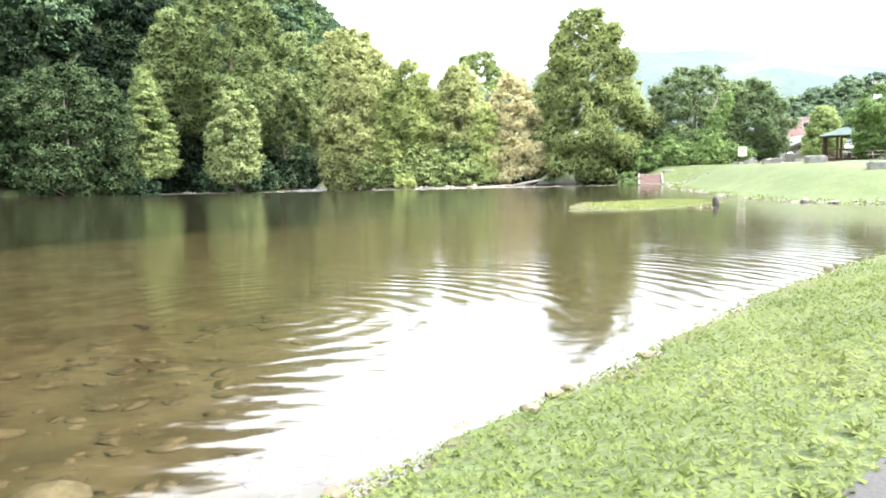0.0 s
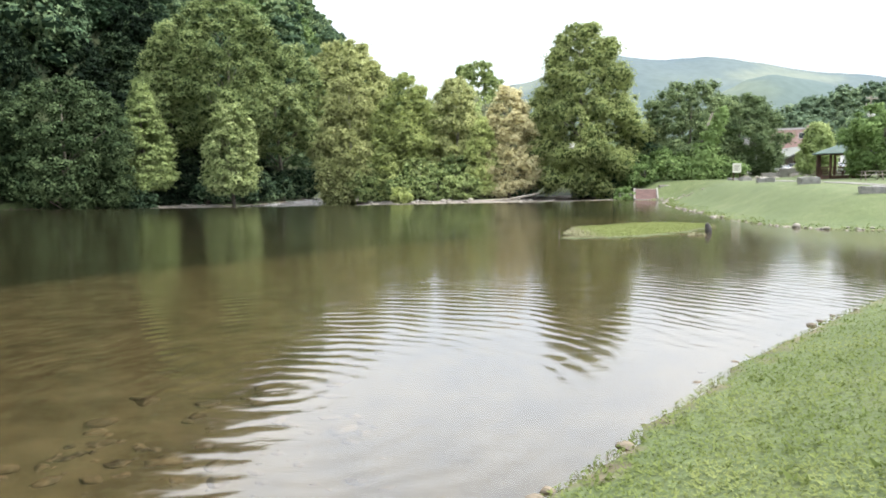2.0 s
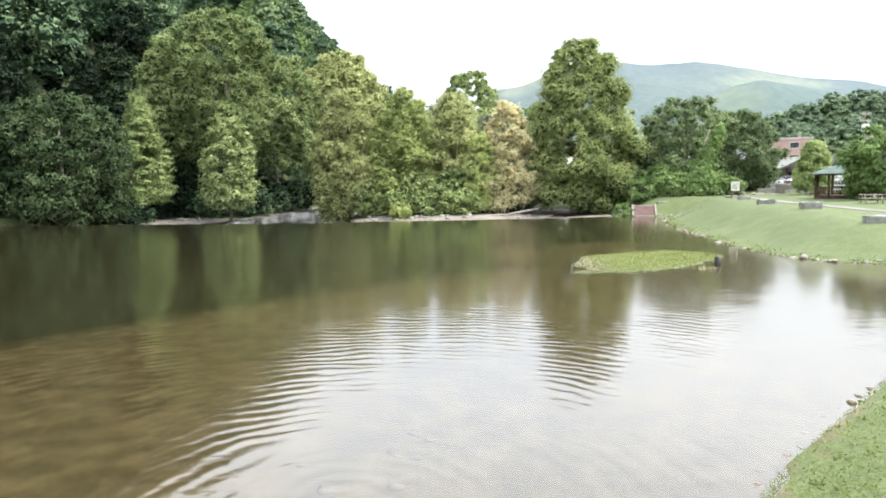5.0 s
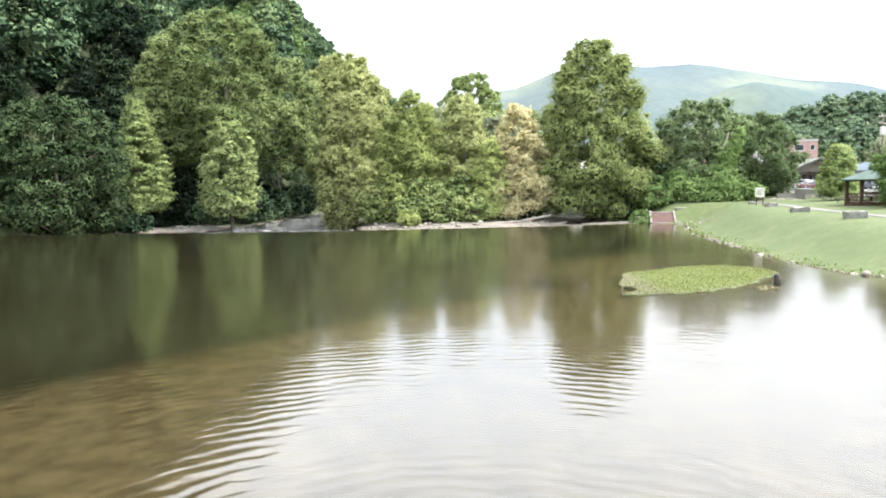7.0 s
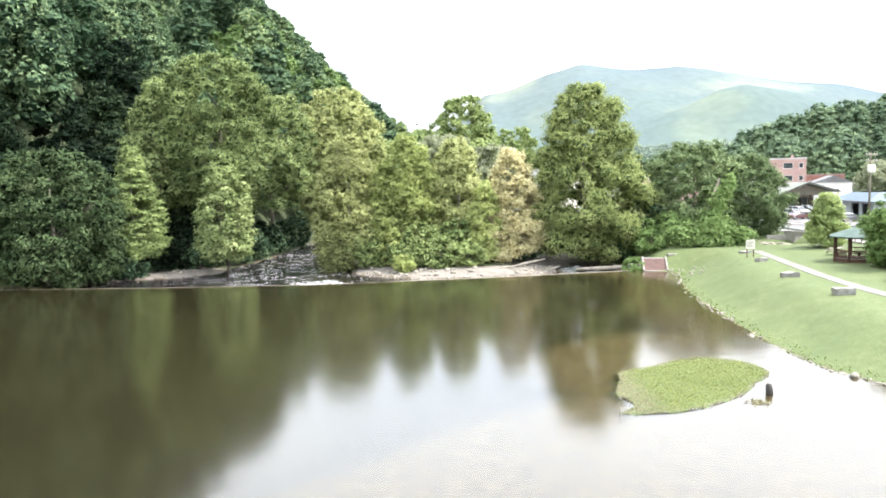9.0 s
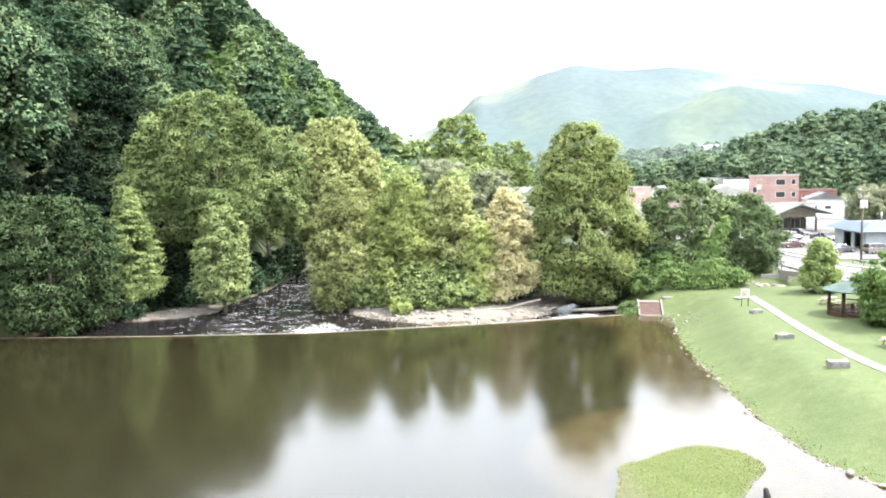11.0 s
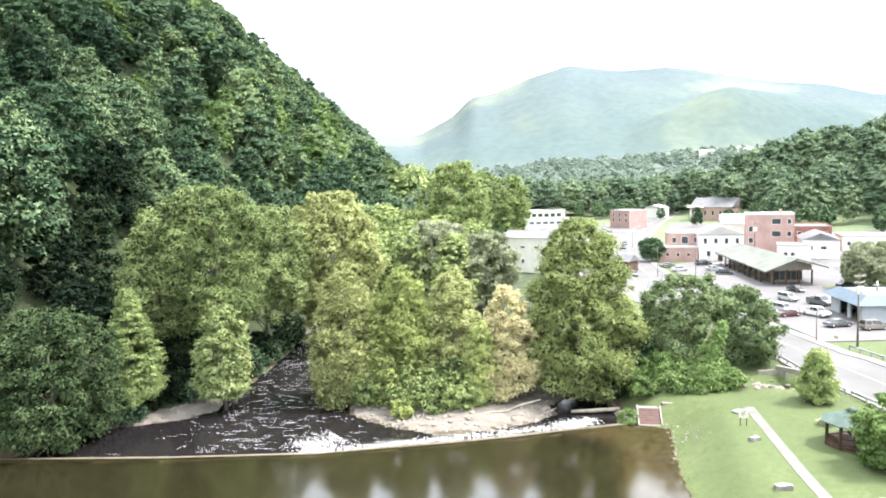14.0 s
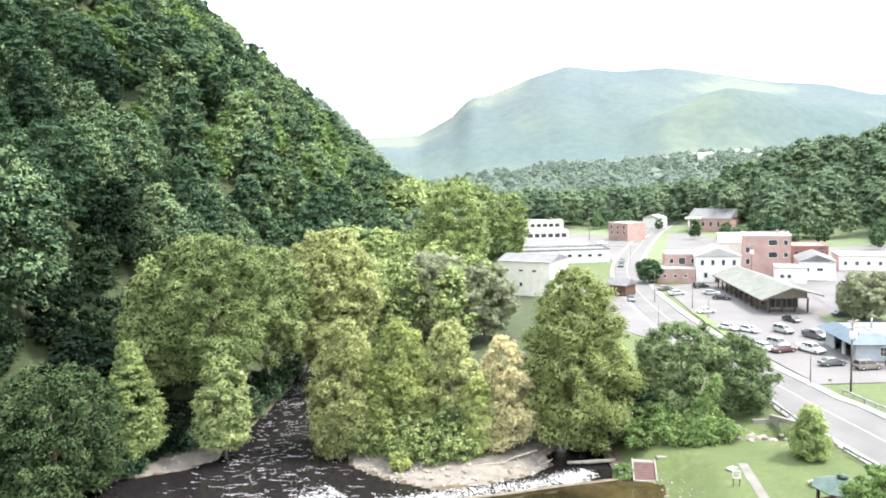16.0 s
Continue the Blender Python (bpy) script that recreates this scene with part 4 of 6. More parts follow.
# ---- road, lot, path ----
def strip(name, pts, widths, lift, mat, label, category, kind="structure", parent=None):
    """A ribbon along a line of points, thick enough to read as a slab."""
    vs, fs, dense = [], [], []
    for i in range(len(pts) - 1):
        n = max(2, int(math.dist(pts[i], pts[i + 1]) / 2))
        for k in range(n):
            f = k / n
            dense.append(([pts[i][0] + (pts[i + 1][0] - pts[i][0]) * f, pts[i][1] + (pts[i + 1][1] - pts[i][1]) * f], widths[i] + (widths[i + 1] - widths[i]) * f))
    dense.append((list(pts[-1]), widths[-1]))
    for i, (p, w) in enumerate(dense):
        q0, q1 = dense[max(i - 2, 0)][0], dense[min(i + 2, len(dense) - 1)][0]
        d = Vector((q1[0] - q0[0], q1[1] - q0[1])).normalized()
        for s in (-1, 0, 1):
            x, y = p[0] - s * d.y * w / 2, p[1] + s * d.x * w / 2
            vs += [(x, y, gz(x, y) + lift)]
        for s in (-1, 1):
            x, y = p[0] - s * d.y * w / 2, p[1] + s * d.x * w / 2
            vs += [(x, y, gz(x, y) + lift - 0.3)]
    for i in range(len(dense) - 1):
        a, b = 5 * i, 5 * i + 5
        fs += [(a, b, b + 1, a + 1), (a + 1, b + 1, b + 2, a + 2), (a + 3, b + 3, b, a), (a + 2, b + 2, b + 4, a + 4)]
    ob = part(name, mesh_from(name, vs, fs), mat, parent)
    return tagged(ob, label, category, kind=kind) if parent is None else ob


def smooth_line(pts, n=6):
    """A soft curve through a line of points."""
    res = []
    for i in range(len(pts) - 1):
        p0, p1, p2, p3 = (Vector((*pts[max(0, min(len(pts) - 1, i + k))], 0)) for k in (-1, 0, 1, 2))
        for k in range(n):
            t = k / n
            v = 0.5 * (2 * p1 + (p2 - p0) * t + (2 * p0 - 5 * p1 + 4 * p2 - p3) * t * t + (3 * p1 - p0 - 3 * p2 + p3) * t ** 3)
            res.append((v.x, v.y))
    return res + [pts[-1]]


PATH_LINE = smooth_line([(-2, -6), (2.25, 4.62), (4.87, 7.83), (7.85, 10.35), (13.3, 14.3), (24, 20), (40, 27), (46, 37), (41, 48), (34.5, 57), (33.2, 62), (34.6, 72), (36.6, 82), (39.2, 94.2)])
near_n = 31
strip("path", PATH_LINE[:near_n], [1.7] * near_n, 0.03, FOOTPATH, "grey worn asphalt footpath across the near grass", "path")
strip("path", PATH_LINE[near_n - 1:], [1.15] * (len(PATH_LINE) - near_n + 1), 0.034, PATHWAY, "pale gravel footpath across the park grass", "path")
ROAD = smooth_line([(62, 20), (60.6, 70), (59.8, 95), (59.0, 120), (59, 150), (62, 185), (68.5, 228), (80, 275), (100, 330), (145, 436), (181, 505)])
strip("road", ROAD, [11.2 if y < 112 else 9.6 - 0.8 * min(1, (y - 112) / 60) for x, y in ROAD], 0.06, ASPHALT, "grey worn two-lane asphalt street", "road")
strip("trim", ROAD, [0.22] * len(ROAD), 0.075, LINE, "faded yellow centre line on the street", "road marking")
for off, wid in ((-6.2, 1.4), (6.4, 1.9)):
    line = []
    for i, p in enumerate(ROAD):
        q0, q1 = ROAD[max(i - 1, 0)], ROAD[min(i + 1, len(ROAD) - 1)]
        d = Vector((q1[0] - q0[0], q1[1] - q0[1])).normalized()
        o2 = off * (1.0 if p[1] < 112 else 0.86)
        line.append((p[0] + d.y * o2, p[1] - d.x * o2))
    strip("pavement", line, [wid] * len(line), 0.16, SIDEWALK, "pale concrete sidewalk with a kerb beside the street", "sidewalk")


TOWN = 2.9      # level of the town's ground


def slab(name, pts, lift, mat, label, category):
    """A paved area laid on the ground."""
    z = TOWN + lift
    bm = bmesh.new()
    f = bm.faces.new([bm.verts.new((x, y, z)) for x, y in pts])
    g = bmesh.ops.extrude_face_region(bm, geom=[f])
    bmesh.ops.translate(bm, vec=(0, 0, -0.6), verts=[v for v in g["geom"] if isinstance(v, bmesh.types.BMVert)])
    return tagged(part(name, bm, mat), label, category, kind="structure")


slab("pavement", [(65.5, 123), (66.5, 160), (70, 188), (77, 228), (92, 236), (90, 262), (148, 420), (160, 400), (165, 330), (165, 240), (150, 180), (140, 165), (104, 128), (80, 122)], 0.1, LOT, "sun-bleached asphalt parking lot", "parking lot")
slab("pavement", [(53, 150), (53.6, 152), (56, 185), (61.5, 222), (60, 236), (40, 240), (36, 215), (44, 180)], 0.08, LOT, "pale gravel yard beside the street", "yard")
slab("pavement", [(84, 300), (66, 315), (50, 322), (88, 372), (104, 352)], 0.08, LOT, "pale paved forecourt beside the street", "forecourt")
slab("pavement", [(165.5, 240), (215, 238), (262, 290), (245, 335), (190, 318), (165.5, 330)], 0.1, LOT, "pale asphalt yard behind the low roofs", "yard")
slab("pavement", [(70, 374), (88, 374), (104, 354), (116, 392), (104, 440), (60, 455), (50, 400)], 0.085, LOT, "pale paved yard beside the school", "yard")
slab("lawn", [(92, 160), (101, 158), (114, 166), (110, 178), (97, 178)], 0.16, GRASS, "patch of mown lawn beside the lot", "lawn")
slab("lawn", [(66.3, 160), (68.3, 160), (71.8, 188), (69.8, 188)], 0.2, GRASS, "narrow grass strip between lot and street", "lawn")


# ---- buildings ----
def window_part(parent, x, z, w, h, y=-0.04, frame_mat=None):
    win = part("window", boxes((x - w / 2 - 0.09, x + w / 2 + 0.09, y - 0.05, y + 0.1, z - h / 2 - 0.12, z - h / 2), (x - w / 2 - 0.09, x + w / 2 + 0.09, y - 0.03, y + 0.1, z + h / 2, z + h / 2 + 0.09),
               (x - w / 2 - 0.09, x - w / 2, y - 0.03, y + 0.1, z - h / 2, z + h / 2), (x + w / 2, x + w / 2 + 0.09, y - 0.03, y + 0.1, z - h / 2, z + h / 2)), frame_mat or WHITE, parent)
    part("pane", boxes((x - w / 2, x + w / 2, y, y + 0.05, z - h / 2, z + h / 2)), GLASS, win, "dark window glass")
    return win


def building(x, y, turn, w, d, h, wall, roof, label, style="flat", rise=2.5, windows=(), doors=(), side=(), overhang=0.4, category="building", name="building"):
    """A building whose front-left foot is at x, y; its front runs along its own x axis and its depth goes back."""
    z = gz(x + 3, y + 3)
    b = thing(name, pose(x, y, z, 0, 0, turn), label, category)
    bm = boxes((0, w, 0, d, -1.5, h))
    part("wall", bm, wall, b)
    if style == "flat":
        part("roof", boxes((0.25, w - 0.25, 0.25, d - 0.25, h + 0.004, h + 0.12)), roof, b)
        para = part("parapet", boxes((-0.12, w + 0.12, -0.12, 0.25, h + 0.003, h + 0.5), (-0.12, w + 0.12, d - 0.25, d + 0.12, h + 0.003, h + 0.5), (-0.12, 0.25, 0.25, d - 0.25, h + 0.003, h + 0.5), (w - 0.25, w + 0.12, 0.25, d - 0.25, h + 0.003, h + 0.5)), roof, b)
    else:
        o = overhang
        bm = bmesh.new()
        if style == "gable_x":       # ridge along the front
            v = [(-o, -o, h - 0.15), (w + o, -o, h - 0.15), (w + o, d + o, h - 0.15), (-o, d + o, h - 0.15), (-o, d / 2, h + rise), (w + o, d / 2, h + rise)]
            fs = [(0, 1, 5, 4), (2, 3, 4, 5), (0, 4, 3), (1, 2, 5)]
        else:                        # ridge going back
            v = [(-o, -o, h - 0.15), (w + o, -o, h - 0.15), (w + o, d + o, h - 0.15), (-o, d + o, h - 0.15), (w / 2, -o, h + rise), (w / 2, d + o, h + rise)]
            fs = [(0, 4, 5, 3), (1, 2, 5, 4), (0, 1, 4), (2, 3, 5)]
        vs = [bm.verts.new(p) for p in v]
        for f in fs:
            bm.faces.new([vs[i] for i in f])
        bm.faces.new([vs[i] for i in (3, 2, 1, 0)])
        part("roof", bm, roof, b)
    for wx, wz, ww, wh in windows:
        window_part(b, wx, wz, ww, wh)
    for wx, ww, wh in doors:
        part("door", boxes((wx - ww / 2, wx + ww / 2, -0.05, 0.05, 0, wh)), WOOD_DARK, b, "dark door")
    for sy, sz, sw, sh in side:
        part("window", boxes((-0.05, 0.05, sy - sw / 2, sy + sw / 2, sz - sh / 2, sz + sh / 2)), GLASS, b, "dark side window")
    return b


def grid_windows(x0, x1, n, rows, w, h):
    return [(x0 + (x1 - x0) * k / max(n - 1, 1), z, w, h) for k in range(n) for z in rows]


main_brick = building(108.9, 243.0, -24, 14.5, 15, 13.6, BRICK, ROOF_PALE, "three-storey faded red brick building with a pale flat roof",
                      windows=[(1.6, 5.4, 1.2, 1.7), (1.6, 9.2, 1.2, 1.7), (9.2, 7.6, 2.6, 1.7), (9.2, 11.6, 2.6, 1.7), (13.0, 7.6, 1.1, 1.5), (13.0, 11.6, 1.1, 1.5)], side=[(4, 4, 1.1, 1.6), (10, 4, 1.1, 1.6), (4, 8, 1.1, 1.6), (10, 8, 1.1, 1.6)])
part("chimney", boxes((10.5, 11.3, 9, 9.8, 13.7, 15.2)), BRICK, main_brick)
building(90.5, 236.2, -16, 13.5, 13, 8.6, WHITE, ROOF_PALE, "white two-storey shop house with a pale gabled roof", "gable_y", 2.6, grid_windows(2, 11.5, 4, (6.4,), 0.9, 1.6) + [(3, 2.4, 1.0, 1.6), (9.8, 2.4, 1.0, 1.6)], [(6.5, 1.4, 2.2)])
building(83.6, 245.2, -16, 11.0, 11, 8.2, BRICK, ROOF_PALE, "two-storey red brick shop with an arched window and pale roof", windows=[(2.2, 6.2, 1.2, 1.6), (5.5, 6.2, 2.0, 2.2), (9, 6.2, 1.2, 1.6)])
building(78.6, 238.2, -16, 11.6, 8.4, 4.3, BRICK, ROOF_PALE, "single-storey red brick annex with a pale flat roof", windows=[(2.4, 2.3, 0.9, 0.9), (5.6, 2.3, 0.9, 0.9), (8.8, 2.3, 0.9, 0.9)])
building(122.0, 232.0, -24, 10.5, 18, 6.2, WHITE, ROOF_GREY, "white rendered building with a grey pitched roof", "gable_y", 2.0, [(6, 3.6, 1.6, 0.9), (2.5, 3.6, 0.9, 1.2)])
building(112.0, 227.5, -24, 9.0, 9, 4.8, WHITE, ROOF_PALE, "low white shed beside the brick building", windows=[(2, 2.4, 1.0, 1.0), (4, 2.4, 1.0, 1.0)])
building(124.0, 258.0, -22, 20.0, 16, 8.2, BRICK_DARK, ROOF_RED, "brick building with a dull red roof", windows=grid_windows(2, 18, 5, (6.0,), 1.2, 1.4))
building(112.0, 268.0, -20, 16.0, 16, 9.5, CREAM, ROOF_PALE, "cream building with a pale hipped roof", "gable_x", 3.0)
building(146.0, 250.0, -22, 18.0, 15, 4.8, CREAM, ROOF_PALE, "low cream building with a white flat roof", windows=grid_windows(2, 16, 5, (2.6,), 1.0, 1.2))
building(166.0, 238.0, -22, 26.0, 20, 5.2, ROOF_GREY, ROOF_GREY, "long low building with grey roofing", windows=grid_windows(2, 24, 6, (2.8,), 1.0, 1.2))
building(176.0, 262.0, -22, 24.0, 12, 5.0, CREAM, ROOF_PALE, "low white-roofed building near the woods")
columns = building(163.0, 428.0, -42, 24.0, 22, 8.0, BRICK, ROOF_GREY, "brick hall with a grey gabled roof and white columns", "gable_x", 5.0, grid_windows(9, 22, 4, (4.5,), 1.4, 2.6))
for k in range(3):
    part("column", tubes([([(1.4 + 2.4 * k, -2.2, 0), (1.4 + 2.4 * k, -2.2, 7.6)], [0.5, 0.45])], 10, "column"), WHITE, columns)
part("porch_roof", boxes((-0.6, 8, -3.2, -0.05, 7.6, 8.6)), WHITE, columns)
building(107.0, 396.0, -62, 14.0, 13, 9.0, BRICK, ROOF_PALE, "red brick corner building with a flat roof", windows=grid_windows(2.5, 11.5, 3, (4.2, 7.0), 1.3, 1.6))
building(26.0, 228.5, -34, 17.0, 14, 10.5, CREAM, ROOF_GREY, "cream two-storey building with a grey roof beside the river", "gable_x", 1.6, [(3, 7.6, 1.4, 0.5), (7.6, 7.6, 1.4, 0.5), (3, 4.2, 1.4, 0.5), (7.6, 3.4, 0.9, 1.2), (12, 7.6, 1.4, 0.5)])
building(40.0, 318.0, -4, 36.0, 24, 6.2, WHITE, ROOF_GREY, "long white warehouse with grey roofing", "gable_x", 1.4, [(4 + 4 * k, 3.2, 1.6, 1.2) for k in range(8)])
building(44.0, 300.0, -4, 36.0, 14, 5.2, WHITE, ROOF_GREY, "low white workshop with grey roofing", windows=[(4 + 4 * k, 3.0, 1.6, 1.0) for k in range(8)])
building(56.0, 470.0, -6, 42.0, 20, 6.4, CREAM, ROOF_PALE, "pale school building with a long strip of windows", windows=[(3 + 3.9 * k, 4.0, 2.6, 2.0) for k in range(10)])
building(64.0, 410.0, -6, 24.0, 14, 4.4, CREAM, ROOF_PALE, "pale low school wing with large windows", windows=[(3 + 3.7 * k, 2.4, 2.6, 2.0) for k in range(6)])
building(56.5, 219.0, -45, 6.5, 6, 3.4, WOOD_DARK, ROOF_GREY, "small brown timber shelter beside the street", "gable_x", 1.6)
building(150.0, 470.0, -42, 12, 10, 6.5, WHITE, ROOF_PALE, "far white gatehouse at the end of the street", "gable_y", 2.0)

# former depot with deep eaves
depot = thing("building", pose(87.4, 184.3, gz(90, 190), 0, 0, -9), "long low depot with a broad grey-green overhanging roof", "building")
# grey wood chosen darker: the shade under the eaves is put into the wall
part("wall", boxes((1.2, 8.6, 2.5, 41, -1, 3.9)), WOOD_GREY, depot)
bm = bmesh.new()
vs = [bm.verts.new(p) for p in [(-2.2, -3.5, 3.7), (5.0, -4.5, 6.9), (12.5, -3.5, 4.6), (-2.2, 43, 3.7), (5.0, 43, 6.4), (11.5, 43, 4.2)]]
for f in ((0, 1, 4, 3), (1, 2, 5, 4)):
    bm.faces.new([vs[i] for i in f])
g = bmesh.ops.extrude_face_region(bm, geom=bm.faces[:])
bmesh.ops.translate(bm, vec=(0, 0, -0.35), verts=[v for v in g["geom"] if isinstance(v, bmesh.types.BMVert)])
part("roof", bm, surface("weathered_grey_green_roof", (0.14, 0.148, 0.128), (0.2, 0.208, 0.182), 0.4, 6.0, 0.85, 0.2), depot)
bm = bmesh.new()
bm.faces.new([bm.verts.new(p) for p in [(1.2, -1.0, 3.6), (9.5, -1.0, 3.6), (9.5, -1.0, 5.0), (5.0, -1.0, 6.3), (1.2, -1.0, 4.8)]])
part("gable", bm, WOOD_GREY, depot)
for k in range(4):
    part("post", boxes((0.4 + 3.0 * k, 0.75 + 3.0 * k, -1.2, -0.85, 0, 3.7)), WOOD_DARK, depot)
for k in range(9):
    part("post", boxes((-1.3, -1.0, 3 + 4.6 * k, 3.3 + 4.6 * k, 0, 3.6)), WOOD_DARK, depot)
for k in range(5):
    part("window", boxes((1.9 + 1.35 * k, 3.0 + 1.35 * k, 2.42, 2.5, 0.8, 2.9)), GLASS, depot, "large dark shop window")
for k in range(8):
    part("window", boxes((1.12, 1.2, 5 + 4.4 * k, 7 + 4.4 * k, 1.0, 2.8)), GLASS, depot, "dark side window")

# service shop with a blue roof band
PALE_BLUE = surface("pale_blue_siding", (0.42, 0.46, 0.51), (0.52, 0.56, 0.61), 0.5, 8.0, 0.7, 0.1)
shop = thing("building", pose(79.8, 135.6, gz(85, 140), 0, 0, -10), "pale blue service shop with a blue sloping roof band", "building")
part("wall", boxes((0, 20, 0, 0.3, -1, 3.6), (0, 20, 13.7, 14, -1, 3.6), (19.7, 20, 0.3, 13.7, -1, 3.6), (0, 0.3, 0.3, 1.2, -1, 3.6), (0, 0.3, 5.0, 6.2, -1, 3.6), (0, 0.3, 9.8, 13.7, -1, 3.6), (0, 0.3, 1.2, 9.8, 3.0, 3.6)), PALE_BLUE, shop)
part("floor", boxes((0.3, 19.7, 0.3, 13.7, -0.2, 0.12)), CONCRETE, shop)
part("inner_wall", boxes((7, 7.2, 0.3, 13.7, 0.12, 3.6)), PALE_BLUE, shop)
bm = bmesh.new()
lo, hi = [(-1.4, -1.4, 3.5), (21.4, -1.4, 3.5), (21.4, 15.4, 3.5), (-1.4, 15.4, 3.5)], [(1.2, 1.2, 5.0), (18.8, 1.2, 5.0), (18.8, 12.8, 5.0), (1.2, 12.8, 5.0)]
vl, vh = [bm.verts.new(p) for p in lo], [bm.verts.new(p) for p in hi]
for k in range(4):
    bm.faces.new([vl[k], vl[(k + 1) % 4], vh[(k + 1) % 4], vh[k]])
bm.faces.new(vl[::-1])
part("roof_band", bm, ROOF_BLUE, shop, "blue metal roof band")
part("roof", boxes((1.2, 18.8, 1.2, 12.8, 4.5, 4.8)), ROOF_GREY, shop, "dark flat roofing")
for wx, ww in ((5.2, 2.0), (10.4, 2.0), (14.6, 2.2)):
    win = window_part(shop, wx, 1.9, ww, 1.5)
    part("mullion", boxes(*[(wx - ww / 2 + ww * k / 4 - 0.03, wx - ww / 2 + ww * k / 4 + 0.03, -0.07, -0.041, 1.15, 2.65) for k in (1, 2, 3)], (wx - ww / 2, wx + ww / 2, -0.066, -0.042, 1.87, 1.93)), WHITE, win)
part("vent_pipe", tubes([([(6, 8, 4.7), (6, 8, 6.6)], [0.16, 0.16])], 8, "vent_pipe"), STEEL, shop)
part("vent_pipe", tubes([([(12, 5, 4.7), (12, 5, 5.8)], [0.3, 0.3])], 8, "vent_pipe"), WHITE, shop)

red_shed = building(112.5, 163.5, -10, 9, 8, 5.0, WHITE, ROOF_PALE, "white building with a dark red panelled front", windows=[])
part("panel", boxes((0.4, 5, -0.12, -0.01, 2.0, 4.6)), RED_SIGN, red_shed, "dark red front panel")


# ---- poles and street lamps ----
def utility_pole(x, y, tall, label, arms=2, can=True, turn=20, girth=0.17, wood_mat=None):
    p = thing("utility_pole", pose(x, y, gz(x, y), 0, 0, turn), label, "utility pole", "utility poles")
    part("pole", tubes([([(0, 0, -1), (0, 0, tall)], [girth, girth * 0.7])], 8, "pole"), wood_mat or BARK, p)
    for k in range(arms):
        z = tall - 0.5 - 1.0 * k
        arm = part("crossarm", boxes((-1.25, 1.25, -0.07 - girth, 0.05 - girth, z, z + 0.13)), WOOD_GREY, p)
        for q in (-1.1, -0.6, 0.6, 1.1):
            part("insulator", tubes([([(q, -girth, z + 0.13), (q, -girth, z + 0.34)], [0.05, 0.07])], 6, "insulator"), LAMP_GLASS, arm)
    if can:
        part("transformer", tubes([([(0.0, -0.5, tall - 3.2), (0, -0.5, tall - 3.0), (0, -0.5, tall - 2.1), (0, -0.5, tall - 2.0)], [0.26, 0.3, 0.3, 0.2])], 10, "transformer"), WHITE, p, "pale grey transformer can")
        part("transformer", tubes([([(-0.55, -0.3, tall - 3.2), (-0.55, -0.3, tall - 3.0), (-0.55, -0.3, tall - 2.1), (-0.55, -0.3, tall - 2.0)], [0.24, 0.28, 0.28, 0.2])], 10, "transformer"), WHITE, p, "pale grey transformer can")
    return p


utility_pole(68.4, 118.8, 11.8, "tall dark wooden utility pole with crossarms and transformers")
utility_pole(64.6, 123.8, 4.9, "short leaning dark wooden post beside the sidewalk", 0, False, girth=0.1)
utility_pole(104, 226.5, 13.0, "wooden utility pole with a transformer behind the shops", 1, True)
utility_pole(136, 270, 13.0, "wooden utility pole among the roofs", 1, False)
utility_pole(72.2, 193, 8.5, "slim wooden utility pole beside the lot", 0, False, girth=0.1)
utility_pole(66.4, 205, 8.5, "slim wooden utility pole at the street corner", 0, False, girth=0.1)
utility_pole(97.0, 398, 15.0, "far wooden utility pole beside the corner building", 1, False)
utility_pole(55.2, 170, 5.5, "slim post at the yard's edge", 0, False, girth=0.07)


def street_lamp(x, y, turn, tall=8.5):
    p = thing("street_lamp", pose(x, y, gz(x, y), 0, 0, turn), "grey steel street lamp with a curved arm", "street lamp", "street lamps")
    part("pole", tubes([([(0, 0, -0.4), (0, 0, tall - 0.8), (0, -0.4, tall - 0.15), (0, -2.2, tall)], [0.13, 0.09, 0.07, 0.05])], 8, "pole"), STEEL, p)
    head = part("lamp_head", tubes([([(0, -2.1, tall), (0, -2.3, tall + 0.03), (0, -2.9, tall - 0.02)], [0.06, 0.17, 0.1])], 8, "lamp_head"), STEEL, p)
    part("lens", boxes((-0.1, 0.1, -2.8, -2.35, tall - 0.15, tall - 0.1)), LAMP_GLASS, head)


street_lamp(107.0, 167.0, 100)
street_lamp(97.5, 130.5, 60)
street_lamp(70.5, 179, 90, 6.5)
street_lamp(85.0, 287, 80, 8)

# wires between the poles
wire_rows = []
for (ax, ay, az), (bx, by, bz) in [((68.4, 118.8, 14.1), (104, 226.5, 15.4)), ((68.9, 118.4, 14.1), (104.5, 226, 15.4)), ((68.4, 118.8, 14.1), (62, 40, 14)), ((104, 226.5, 15.4), (136, 270, 15.6))]:
    pts = [(ax + (bx - ax) * k / 10, ay + (by - ay) * k / 10, az + (bz - az) * k / 10 - 1.6 * (1 - (2 * k / 10 - 1) ** 2)) for k in range(11)]
    wire_rows.append((pts, [0.018] * 11))
tagged(part("power_lines", tubes(wire_rows, 4, "power_lines"), BLACK), "thin dark power lines slung between the poles", "power line")


